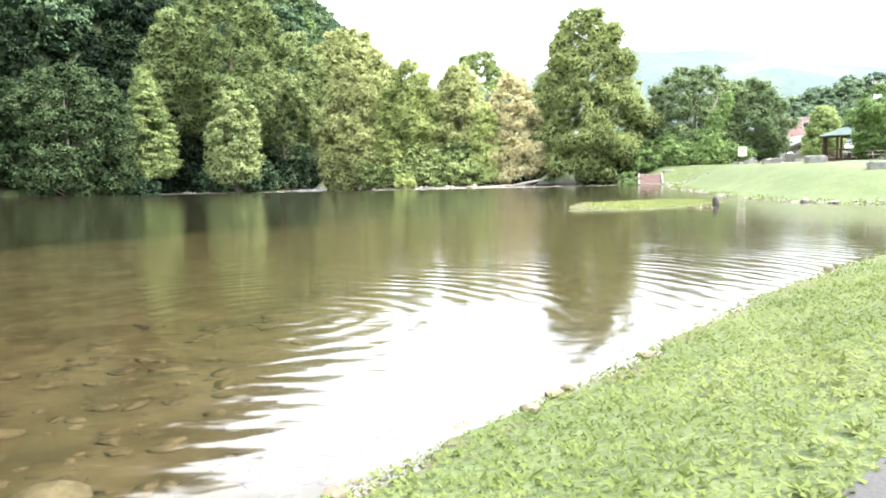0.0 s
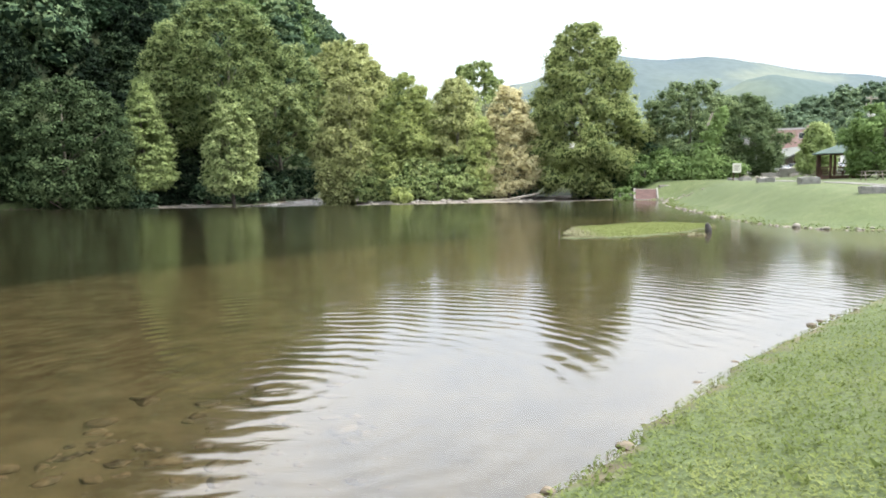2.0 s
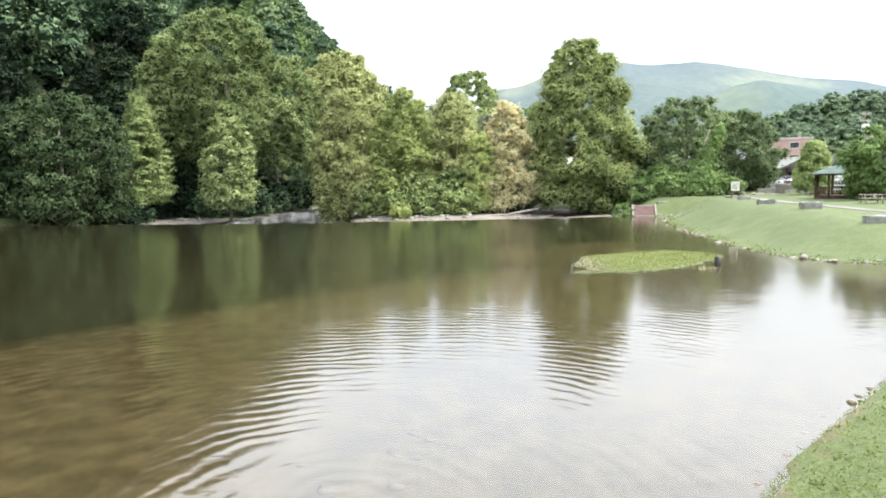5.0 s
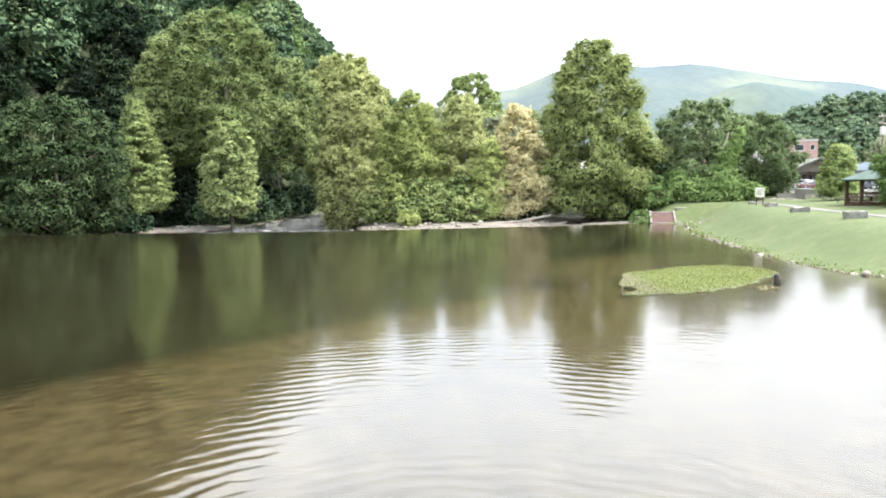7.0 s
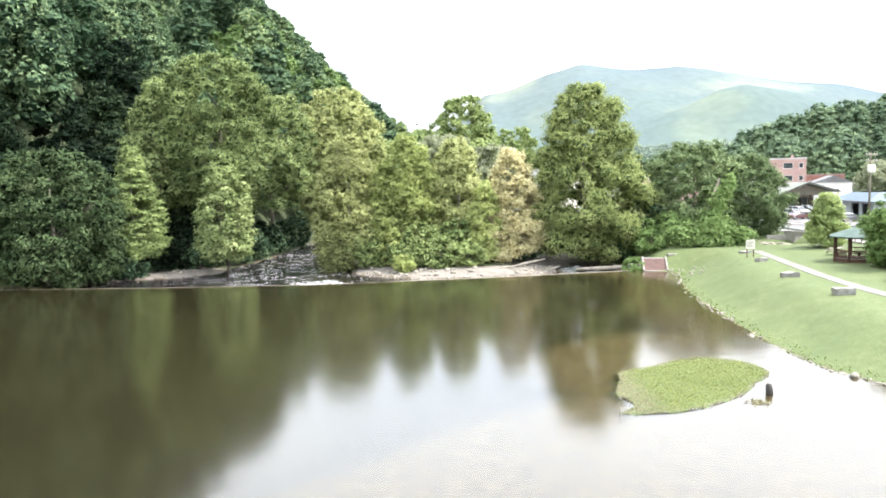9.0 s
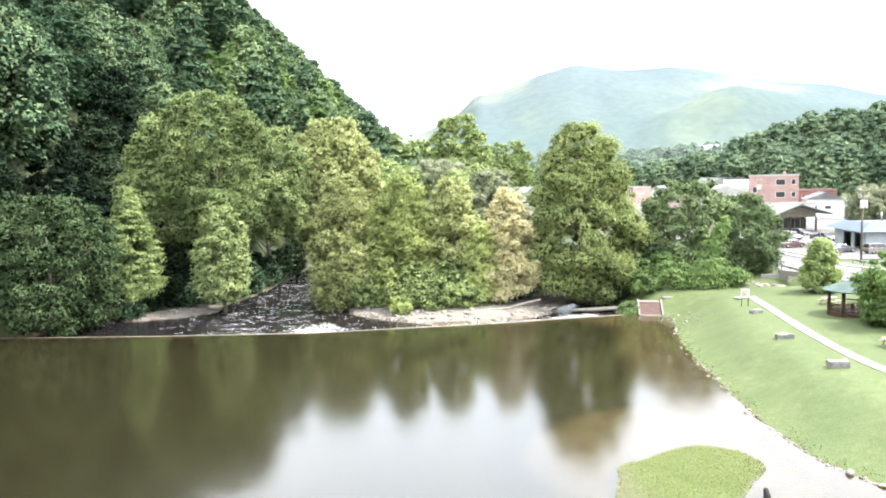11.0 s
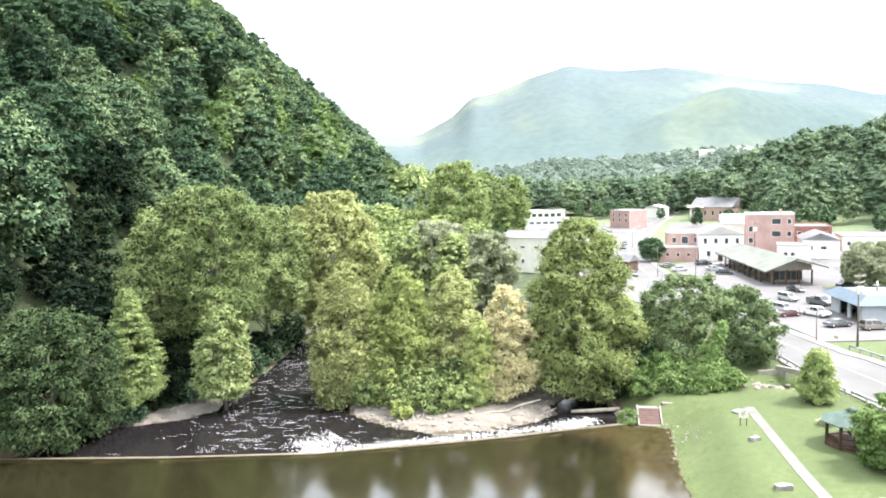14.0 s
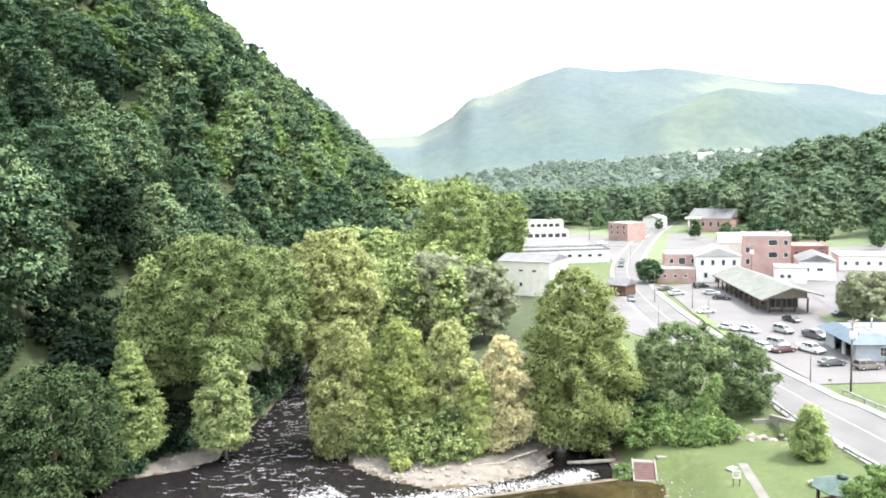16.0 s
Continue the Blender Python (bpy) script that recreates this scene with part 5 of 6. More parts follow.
# ---- cars ----
def car(x, y, turn, body_mat, label, style="sedan", lift=None):
    L, W = {"sedan": (4.8, 1.82), "suv": (4.7, 1.9), "pickup": (5.6, 1.98)}[style]
    c = thing("pickup_truck" if style == "pickup" else "car", pose(x, y, (TOWN + 0.105 if x > 66 and y < 235 else gz(x, y) + 0.07) if lift is None else lift, 0, 0, turn), label, "pickup truck" if style == "pickup" else "car", "parked cars")
    hood, deck, top = {"sedan": (0.92, 0.98, 1.45), "suv": (1.05, 1.1, 1.75), "pickup": (1.12, 1.15, 1.85)}[style]
    bm = bmesh.new()
    prof = [(-L / 2, 0.42), (-L / 2 + 0.06, deck - 0.12), (-L / 2 + 0.3, deck), (L / 2 - 1.2, hood + 0.02), (L / 2 - 0.3, hood - 0.12), (L / 2, hood - 0.35), (L / 2 - 0.03, 0.4), (L / 2 - 0.4, 0.28), (-L / 2 + 0.35, 0.28)]
    left = [bm.verts.new((px, -W / 2 + (0.06 if pz > 0.7 else 0), pz)) for px, pz in prof]
    right = [bm.verts.new((px, W / 2 - (0.06 if pz > 0.7 else 0), pz)) for px, pz in prof]
    n = len(prof)
    for k in range(n):
        bm.faces.new([left[k], left[(k + 1) % n], right[(k + 1) % n], right[k]])
    bm.faces.new(left[::-1]), bm.faces.new(right)
    bmesh.ops.bevel(bm, geom=bm.edges[:], offset=0.05, segments=1, affect="EDGES")
    body = part("body", bm, body_mat, c)
    x0, x1, x2, x3 = {"sedan": (-1.85, -1.15, 0.35, 1.15), "suv": (-2.2, -1.95, 0.45, 1.2), "pickup": (-0.75, -0.65, 0.7, 1.4)}[style]
    wb, wt = W / 2 - 0.1, W / 2 - 0.28
    base = deck - 0.03
    bm = bmesh.new()
    q = [(x0, -wb, base), (x3, -wb, base), (x3, wb, base), (x0, wb, base), (x1, -wt, top - 0.06), (x2, -wt, top - 0.06), (x2, wt, top - 0.06), (x1, wt, top - 0.06)]
    v = [bm.verts.new(p) for p in q]
    for f in ((0, 1, 5, 4), (1, 2, 6, 5), (2, 3, 7, 6), (3, 0, 4, 7)):
        bm.faces.new([v[i] for i in f])
    part("glazing", bm, GLASS, c, "dark car windows")
    part("cabin_roof", boxes((x1 - 0.06, x2 + 0.06, -wt - 0.03, wt + 0.03, top - 0.07, top), bevel=0.03), body_mat, c)
    mid = (x1 + x2) / 2
    for s in (-1, 1):
        for px, px2 in ((x0, x1), (mid - 0.1, mid - 0.1), (x3, x2)):
            part("pillar", tubes([([(px, s * (wb - 0.005), base), (px2, s * (wt + 0.01), top - 0.05)], [0.05, 0.045])], 4, "pillar"), body_mat, c)
    if style == "pickup":
        part("cargo_bed", boxes((-L / 2 + 0.12, -0.85, -W / 2 + 0.16, W / 2 - 0.16, deck + 0.004, deck + 0.02)), BLACK, c, "dark open cargo bed")
        part("bed_rail", boxes((-L / 2 + 0.02, -0.8, -W / 2 + 0.05, -W / 2 + 0.16, deck - 0.1, deck + 0.18), (-L / 2 + 0.02, -0.8, W / 2 - 0.16, W / 2 - 0.05, deck - 0.1, deck + 0.18), (-L / 2 + 0.02, -L / 2 + 0.12, -W / 2 + 0.16, W / 2 - 0.16, deck - 0.1, deck + 0.18)), body_mat, c)
    for wx in (-L / 2 + 0.95, L / 2 - 0.95):
        for s in (-1, 1):
            wy = s * (W / 2 - 0.1)
            wheel = part("wheel", tubes([([(wx, wy - 0.11, 0.34), (wx, wy + 0.11, 0.34)], [0.34, 0.34])], 12, "wheel"), BLACK, c, "black tyre")
            part("rim", tubes([([(wx, wy + s * 0.1, 0.34), (wx, wy + s * 0.125, 0.34)], [0.2, 0.18])], 8, "rim"), STEEL, wheel, "steel rim")
    for s in (-1, 1):
        part("headlight", boxes((L / 2 - 0.12, L / 2 + 0.01, s * (W / 2 - 0.35) - 0.2, s * (W / 2 - 0.35) + 0.2, hood - 0.33, hood - 0.2)), LAMP_GLASS, c, "clear headlight")
        part("tail_light", boxes((-L / 2 - 0.015, -L / 2 + 0.08, s * (W / 2 - 0.3) - 0.16, s * (W / 2 - 0.3) + 0.16, deck - 0.28, deck - 0.14)), RED_SIGN, c, "red tail light")
    for bx in (L / 2 - 0.02, -L / 2 + 0.02):
        part("bumper", boxes((bx - 0.08, bx + 0.08, -W / 2 + 0.08, W / 2 - 0.08, 0.38, 0.57), bevel=0.03), BLACK if style != "sedan" else body_mat, c)
    return c


CARS = [(74.2, 133.6, 4, CAR_GREY, "dark grey sedan parked outside the shop", "sedan"), (75.9, 143.6, -72, CAR_WHITE, "white pickup truck parked in the lot", "pickup"),
        (70.9, 144.4, 8, CAR_MAROON, "maroon sedan parked in the lot", "sedan"), (72.2, 149.0, -70, CAR_SILVER, "silver pickup parked in the lot", "suv"), (65.8 + 2.6, 147.0, -75, CAR_WHITE, "white sedan parked at the lot's edge", "sedan"),
        (72.8, 163.0, -62, CAR_WHITE, "white sedan parked across the lot", "sedan"), (79.5, 160.8, -75, CAR_SILVER, "silver off-road wagon parked in the lot", "suv"), (83.0, 154.6, -75, CAR_GREY, "dark grey pickup parked by the shop", "pickup"),
        (87.3, 171.8, -80, CAR_BLACK, "black sedan parked near the depot", "sedan"), (69.6, 166.0, -62, CAR_WHITE, "white hatchback parked along the grass strip", "sedan"), (72.8, 185.8, 8, CAR_WHITE, "white sedan parked at the lot's corner", "sedan"),
        (84.6, 203.6, -30, CAR_BLACK, "black sedan parked beside the depot", "sedan"), (85.2, 211.8, -30, CAR_SILVER, "pale silver sedan parked beside the depot", "sedan"), (87.2, 224.5, 5, CAR_BLACK, "black wagon parked before the white shop", "suv"),
        (75.8, 213.8, 8, CAR_SILVER, "silver sedan parked before the brick annex", "sedan"), (75.6, 223.0, 8, CAR_GREY, "grey sedan parked before the brick annex", "sedan"), (101.5, 175.2, 5, CAR_BLACK, "dark sedan parked under the street tree", "sedan"),
        (78.5, 130.2, 3, CAR_TAN, "tan station wagon parked outside the shop", "suv"), (84.8, 130.0, 5, CAR_MAROON, "maroon pickup parked outside the shop", "pickup"),
        (79.8, 282.0, -110, CAR_BLACK, "black car on the far street", "sedan"), (84.5, 296.0, -112, CAR_GREY, "dark car on the far street", "sedan"), (128.0, 398.0, -113, CAR_WHITE, "white car far along the street", "sedan"),
        (97.0, 372.0, 20, CAR_WHITE, "white car beside the corner building", "sedan"), (92.0, 360.0, 20, CAR_SILVER, "silver car on the forecourt", "sedan"), (60.5, 207.5, -100, CAR_GREY, "grey car beside the timber shelter", "sedan")]
for row in CARS:
    car(*row)


# ---- weir, ramp, culvert ----
def rock_mesh(seed, name="rock"):
    rng = np.random.default_rng(seed)
    bm = bmesh.new()
    bmesh.ops.create_icosphere(bm, subdivisions=2, radius=1.0)
    cuts = rng.normal(size=(7, 3))
    cuts /= np.linalg.norm(cuts, axis=1)[:, None]
    lims = rng.uniform(0.55, 0.9, 7)
    for v in bm.verts:
        p = np.array(v.co)
        for c, lim in zip(cuts, lims):
            over = p @ c - lim
            if over > 0:
                p = p - c * over * 0.85
        p *= 1 + 0.06 * noise.noise(Vector(p * 2.5 + seed))
        v.co = p
    me = bpy.data.meshes.new(name)
    bm.to_mesh(me)
    bm.free()
    return me


ROCKS = []
for k in range(5):
    me = rock_mesh(40 + k)
    me.materials.append(STONE)
    ROCKS.append(me)
WET_ROCKS = []
for k in range(4):
    me = rock_mesh(60 + k)
    me.materials.append(ROCK)
    WET_ROCKS.append(me)


def rock(x, y, size, kinds, label, group, rng, sink=0.3, name="stone"):
    ob = new(name, kinds[int(rng.integers(len(kinds)))])
    sx, sy, sz = size * rng.uniform(0.8, 1.3), size * rng.uniform(0.7, 1.1), size * rng.uniform(0.45, 0.75)
    ob.matrix_basis = Matrix.LocRotScale((x, y, gz(x, y) + sz * (1 - 2 * sink) * 0.6), Euler((rng.uniform(-0.2, 0.2), rng.uniform(-0.2, 0.2), rng.uniform(0, 6.3))), (sx, sy, sz))
    return tagged(ob, label, "stone", group)


weir = thing("weir", pose(0, 0, 0), "low concrete weir across the river with a wet crest", "weir")
for i in range(len(CREST) - 1):
    (ax, ay), (bx, by) = CREST[i], CREST[i + 1]
    L = math.dist(CREST[i], CREST[i + 1])
    ang = math.degrees(math.atan2(by - ay, bx - ax))
    seg = part("crest_wall", boxes((0, L - 0.01, -0.75, -0.02, -1.6, 0.012 + 0.004 * (i % 2) if i < 4 else -0.04), bevel=0.03), surface("wet_concrete", (0.1, 0.085, 0.06), (0.2, 0.17, 0.13), 0.8, 8.0, 0.5, 0.4) if i == 0 else bpy.data.materials["wet_concrete"], weir)
    seg.matrix_basis = pose(ax, ay, 0, 0, 0, ang)

ramp_thing = thing("spillway_ramp", pose(27.9, 97.3, 0, 0, 0, -14), "sloping rust-brown spillway gate between concrete walls", "spillway")
for k in range(7):
    f0, f1 = k / 7, (k + 0.93) / 7
    bm = bmesh.new()
    v = [bm.verts.new(p) for p in [(-1.28, -1.5 + 3.0 * f0, 0.02 + 1.23 * f0), (1.28, -1.5 + 3.0 * f0, 0.02 + 1.23 * f0), (1.28, -1.5 + 3.0 * f1, 0.02 + 1.23 * f1), (-1.28, -1.5 + 3.0 * f1, 0.02 + 1.23 * f1)]]
    bm.faces.new(v)
    g = bmesh.ops.extrude_face_region(bm, geom=bm.faces[:])
    bmesh.ops.translate(bm, vec=(0, 0.05, -0.1), verts=[v for v in g["geom"] if isinstance(v, bmesh.types.BMVert)])
    part("gate_board", bm, RUST, ramp_thing, "rust-brown gate board" if k == 0 else "")
part("sill", boxes((-1.45, 1.45, -1.75, -1.45, -0.6, 0.08), bevel=0.03), CONCRETE, ramp_thing)
for s in (-1, 1):
    bm = bmesh.new()
    o = [(s * 1.3, -1.8, -0.8), (s * 1.3, 2.4, -0.8), (s * 1.3, 2.4, 1.4), (s * 1.3, 1.5, 1.4), (s * 1.3, -1.8, 0.16)]
    f = bm.faces.new([bm.verts.new(p) for p in o])
    g = bmesh.ops.extrude_face_region(bm, geom=[f])
    bmesh.ops.translate(bm, vec=(s * 0.2, 0, 0), verts=[v for v in g["geom"] if isinstance(v, bmesh.types.BMVert)])
    part("side_wall", bm, CONCRETE, ramp_thing, "pale concrete side wall")
part("deck", boxes((-1.28, 1.28, 1.52, 2.4, 0.5, 1.26), bevel=0.03), CONCRETE, ramp_thing)
tagged(part("abutment", boxes((24.5, 26.0, 96.9, 99.5, -1.2, 0.85), bevel=0.08), CONCRETE), "weathered concrete abutment block at the end of the weir", "abutment")
tagged(part("retaining_wall", boxes((30.1, 35.0, 98.9, 99.5, -0.5, 1.75), bevel=0.06), CONCRETE), "low pale concrete wall beside the spillway", "wall")

culvert = thing("culvert", pose(50.7, 105.3, gz(52.6, 109), 0, 0, -58), "concrete road culvert with a square dark opening", "culvert")
part("headwall", boxes((-2.6, -1.1, 0, 0.5, -2.4, 0.9), (1.1, 2.6, 0, 0.5, -2.4, 0.9), (-1.1, 1.1, 0, 0.5, 0.2, 0.9), bevel=0.03), CONCRETE, culvert)
part("tunnel", boxes((-1.3, -1.1, 0.5, 7, -2.4, 0.2), (1.1, 1.3, 0.5, 7, -2.4, 0.2), (-1.1, 1.1, 6.8, 7, -2.4, 0.2)), CONCRETE, culvert)
for s in (-1, 1):
    wing = part("wing_wall", boxes((0, 2.6, 0, 0.35, -2.4, 0.3), bevel=0.03), CONCRETE, culvert)
    wing.matrix_basis = pose(s * 2.6, 0.2, 0, 0, 0, -90 + s * 35)
rng = np.random.default_rng(31)
for k in range(34):
    rock(44.5 + rng.normal() * 2.2 + 1.5, 103.2 + rng.normal() * 1.6, rng.uniform(0.25, 0.6), ROCKS, "pale angular riprap stone below the culvert", "riprap stones", rng, name="riprap_stone")

# guard rails along the street
def guard_rail(p0, p1, label):
    n = max(2, int(math.dist(p0, p1) / 2.4))
    r = thing("guard_rail", pose(*p0, 0), label, "guard rail", "guard rails")
    pts = [(p0[0] + (p1[0] - p0[0]) * k / n, p0[1] + (p1[1] - p0[1]) * k / n) for k in range(n + 1)]
    part("beam", tubes([([(x - p0[0], y - p0[1], gz(x, y) + dz) for x, y in pts], [0.09] * (n + 1)) for dz in (0.62, 0.78)], 6, "beam"), STEEL, r)
    for x, y in pts:
        part("post", boxes((x - p0[0] - 0.07, x - p0[0] + 0.07, y - p0[1] - 0.07, y - p0[1] + 0.07, gz(x, y) - 0.2, gz(x, y) + 0.85)), WOOD_GREY, r)


guard_rail((52.9, 118), (52.4, 96), "grey steel guard rail on weathered posts beside the street")
guard_rail((52.6, 95), (54.5, 74), "grey steel guard rail on weathered posts above the park")
guard_rail((66.3, 117.5), (67.6, 98), "grey steel guard rail along the sidewalk")

# ---- foam and broken water ----
def foam(name, pieces, label, seed, size):
    """White flecks: pieces of (points of a line, width, count, height)."""
    rng = np.random.default_rng(seed)
    pos = []
    for line, width, count, tall in pieces:
        seg = rng.integers(len(line) - 1, size=count)
        f = rng.uniform(size=count)
        a, b = np.array(line)[seg], np.array(line)[seg + 1]
        p = a + (b - a) * f[:, None]
        d = (b - a) / np.linalg.norm(b - a, axis=1)[:, None]
        off = rng.normal(size=count) * width * 0.5
        z = -0.84 + tall * np.abs(rng.normal(size=count)) * np.exp(-(off / width) ** 2)
        pos.append(np.stack([p[:, 0] - d[:, 1] * off, p[:, 1] + d[:, 0] * off, z], 1))
    p = np.concatenate(pos)
    n = len(p)
    nrm = rng.normal(size=(n, 3)) * 0.3 + np.array([0, 0, 1])
    nrm /= np.linalg.norm(nrm, axis=1)[:, None]
    t = np.cross(nrm, np.stack([np.full(n, 0.25), np.ones(n), np.zeros(n)], 1) + rng.normal(size=(n, 3)) * 0.25)
    t /= np.linalg.norm(t, axis=1)[:, None]
    b = np.cross(nrm, t)
    s = size * rng.uniform(0.3, 1.4, (n, 1))
    q = np.stack([p - t * s, p + b * s * 0.4, p + t * s, p - b * s * 0.4], 1)
    q[:, :, 2] = np.maximum(q[:, :, 2], -0.845)
    return tagged(part(name, leaf_mesh(name, q, FOAM), None), label, "foam", kind="stuff")


foam("white_water", [([(-15.4, 93.6), (-11.4, 94.0)], 1.6, 1700, 0.12), ([(-16.0, 96.2), (-11.4, 99.4)], 3.2, 800, 0.2), ([(-13.5, 94.2), (-13.6, 98)], 3.4, 800, 0.12), ([(-11, 94.0), (-5, 95.0), (2, 96.4), (10, 97.4), (17, 99.0), (20, 101)], 1.9, 5200, 0.1),
     ([(18, 97.6), (22, 101.5)], 1.6, 1100, 0.18)], "white churning water below the weir", 51, 0.11)
# riffles: short curved crests lying across the current
rng = np.random.default_rng(52)
crests = []
for k in range(560):
    y = 96 + 92 * rng.uniform() ** 1.6
    cx0 = float(np.interp(y, [96, 120, 150, 188], [-20, -22.5, -22.5, -19])) + rng.normal() * float(np.interp(y, [96, 110, 130, 188], [7.5, 6, 3.8, 2.6]))
    half, bow, turn = rng.uniform(0.25, 1.1), rng.uniform(-0.3, 0.5), rng.uniform(-0.5, 0.35)
    for q in range(int(half * 16)):
        u = rng.uniform(-1, 1)
        px, py = u * half, bow * u * u + rng.normal() * 0.07
        cen = np.array([cx0 + px * math.cos(turn) - py * math.sin(turn), y + px * math.sin(turn) + py * math.cos(turn), -0.835 + 0.05 * rng.uniform() * (1 - u * u)])
        w_, d_ = rng.uniform(0.03, 0.13), rng.uniform(0.008, 0.03)
        ex, ey = np.array([math.cos(turn), math.sin(turn), 0]) * w_, np.array([-math.sin(turn), math.cos(turn), 0.25]) * d_
        crests.append([cen - ex, cen - ey, cen + ex, cen + ey])
tagged(part("riffles", leaf_mesh("riffles", np.array(crests), FOAM), None), "thin white riffle crests on the dark river", "foam", kind="stuff")

# ---- gravel bar, logs, loose stones ----
rng = np.random.default_rng(33)
BAR_X, BAR_Y = [-9.9, -5.1, 1.2, 7.5, 14.2, 17.3, 23], [107.3, 102.5, 98.4, 99.0, 101.6, 104.4, 107]
for k in range(170):
    x = rng.uniform(-9, 18)
    y = float(np.interp(x, BAR_X, BAR_Y)) + rng.uniform(-0.6, 5.0)
    rock(x, y, 0.1 + 0.38 * rng.uniform() ** 2, ROCKS, "pale rounded river stone on the gravel bar", "bar stones", rng, name="river_stone")
for k in range(40):
    f = rng.uniform()
    x, y = -47 + 15 * f + rng.normal() * 0.5, 102.4 + 12.5 * f + rng.normal() * 0.7
    rock(x, y, rng.uniform(0.15, 0.45), ROCKS, "pale stone on the small beach", "beach stones", rng, name="beach_stone")
rock(-42.6, 108.4, 1.1, ROCKS, "large pale boulder on the beach", "beach stones", rng, 0.15, "boulder")


def log(pts, radii, label, mat=WOOD_GREY):
    base = pts[0]
    ob = part("driftwood_log", tubes([([(x - base[0], y - base[1], z - base[2]) for x, y, z in pts], radii)], 8, "driftwood_log"), mat)
    ob.location = base
    return tagged(ob, label, "log", "driftwood logs")


log([(19.5, 104.2, -0.55), (22.5, 104.0, -0.5), (26.0, 103.8, -0.35)], [0.22, 0.3, 0.26], "pale bare driftwood log lying behind the weir")
log([(9.5, 103.6, -0.3), (12.5, 105.2, 0.25), (15.6, 106.0, 0.75)], [0.12, 0.17, 0.13], "pale leaning driftwood log on the gravel bar")
log([(4.5, 103.4, -0.2), (8.5, 103.9, -0.05), (11.0, 103.7, 0.1)], [0.1, 0.13, 0.09], "thin pale driftwood log on the gravel bar")
log([(15.5, 103.3, -0.4), (17.5, 104.6, -0.1)], [0.1, 0.08], "short pale driftwood log on the gravel bar")

# shore stones of the right-hand bank
rng = np.random.default_rng(34)
SHORE = POND[13:22]
for k in range(150):
    i = int(rng.integers(len(SHORE) - 1))
    f = rng.uniform()
    (ax, ay), (bx, by) = SHORE[i], SHORE[i + 1]
    rock(ax + (bx - ax) * f + rng.normal() * 0.3, ay + (by - ay) * f + rng.normal() * 0.3, rng.uniform(0.07, 0.2), ROCKS, "pale stone along the grassy waterline", "shore stones", rng, name="shore_stone")
rock(22.66, 47.0, 0.32, ROCKS, "large pale stone at the waterline", "shore stones", rng, name="shore_stone")
rock(22.0, 58.1, 0.32, ROCKS, "large pale stone at the waterline", "shore stones", rng, name="shore_stone")
for k in range(26):
    x, y = 29.4 + rng.normal() * 1.0 + 1.2, 92 + rng.uniform(-5, 4.5)
    rock(x, y, rng.uniform(0.08, 0.2), ROCKS, "pale stone on the worn bank beside the spillway", "shore stones", rng, name="shore_stone")
NEAR = POND[4:10]
for k in range(46):
    i = int(rng.integers(len(NEAR) - 1))
    f = rng.uniform()
    (ax, ay), (bx, by) = NEAR[i], NEAR[i + 1]
    rock(ax + (bx - ax) * f + rng.normal() * 0.12, ay + (by - ay) * f + rng.normal() * 0.12, rng.uniform(0.04, 0.12), WET_ROCKS, "small dark wet stone at the near waterline", "waterline stones", rng, name="wet_stone")
# bed stones in the shallows
for k in range(190):
    x, y = rng.uniform(-9, 1.0), rng.uniform(7.5, 19)
    d_, in_ = edge_distance(np.array(x), np.array(y), POND)
    if in_ and d_ < 7:
        rock(x, y, rng.uniform(0.08, 0.26), WET_ROCKS, "brown rounded stone on the shallow pond bed", "bed stones", rng, name="bed_rock")
rock(-0.9, 9.7, 0.34, ROCKS, "pale pinkish rock breaking the surface of the shallows", "bed stones", rng, 0.05, "bed_rock")

# ---- weed island, stump, twigs ----
ISLE = [(8.1, 41.9), (9.2, 43.2), (8.8, 45.2), (9.6, 47.4), (10.2, 49.4), (12.2, 50.4), (14.4, 51.8), (16.4, 52.1), (18.2, 50.8), (18.5, 48.4), (17.0, 46.6), (15.4, 44.6), (13.6, 43.2), (12.0, 42.3), (10.2, 41.8)]
ring = smooth_line(ISLE + [ISLE[0]], 5)[:-1]
icx, icy = sum(p[0] for p in ISLE) / len(ISLE), sum(p[1] for p in ISLE) / len(ISLE)
vs, fs = [], []
for f, z in ((1.0, -0.05), (0.97, 0.008), (0.8, 0.03), (0.4, 0.05)):
    for i, (x, y) in enumerate(ring):
        w = 1 + (0.05 * math.sin(3.1 * i) + 0.04 * math.sin(1.3 * i + 1)) * (f > 0.5)
        vs.append((icx + (x - icx) * f * w, icy + (y - icy) * f * w, z))
m = len(ring)
for r in range(3):
    fs += [(r * m + i, r * m + (i + 1) % m, (r + 1) * m + (i + 1) % m, (r + 1) * m + i) for i in range(m)]
fs.append(tuple(3 * m + i for i in range(m)))
isle = thing("weed_island", pose(0, 0, 0), "low green island of water weed with a brown rim", "island")
part("mat", mesh_from("mat", vs, fs, smooth=True), GRASS, isle)


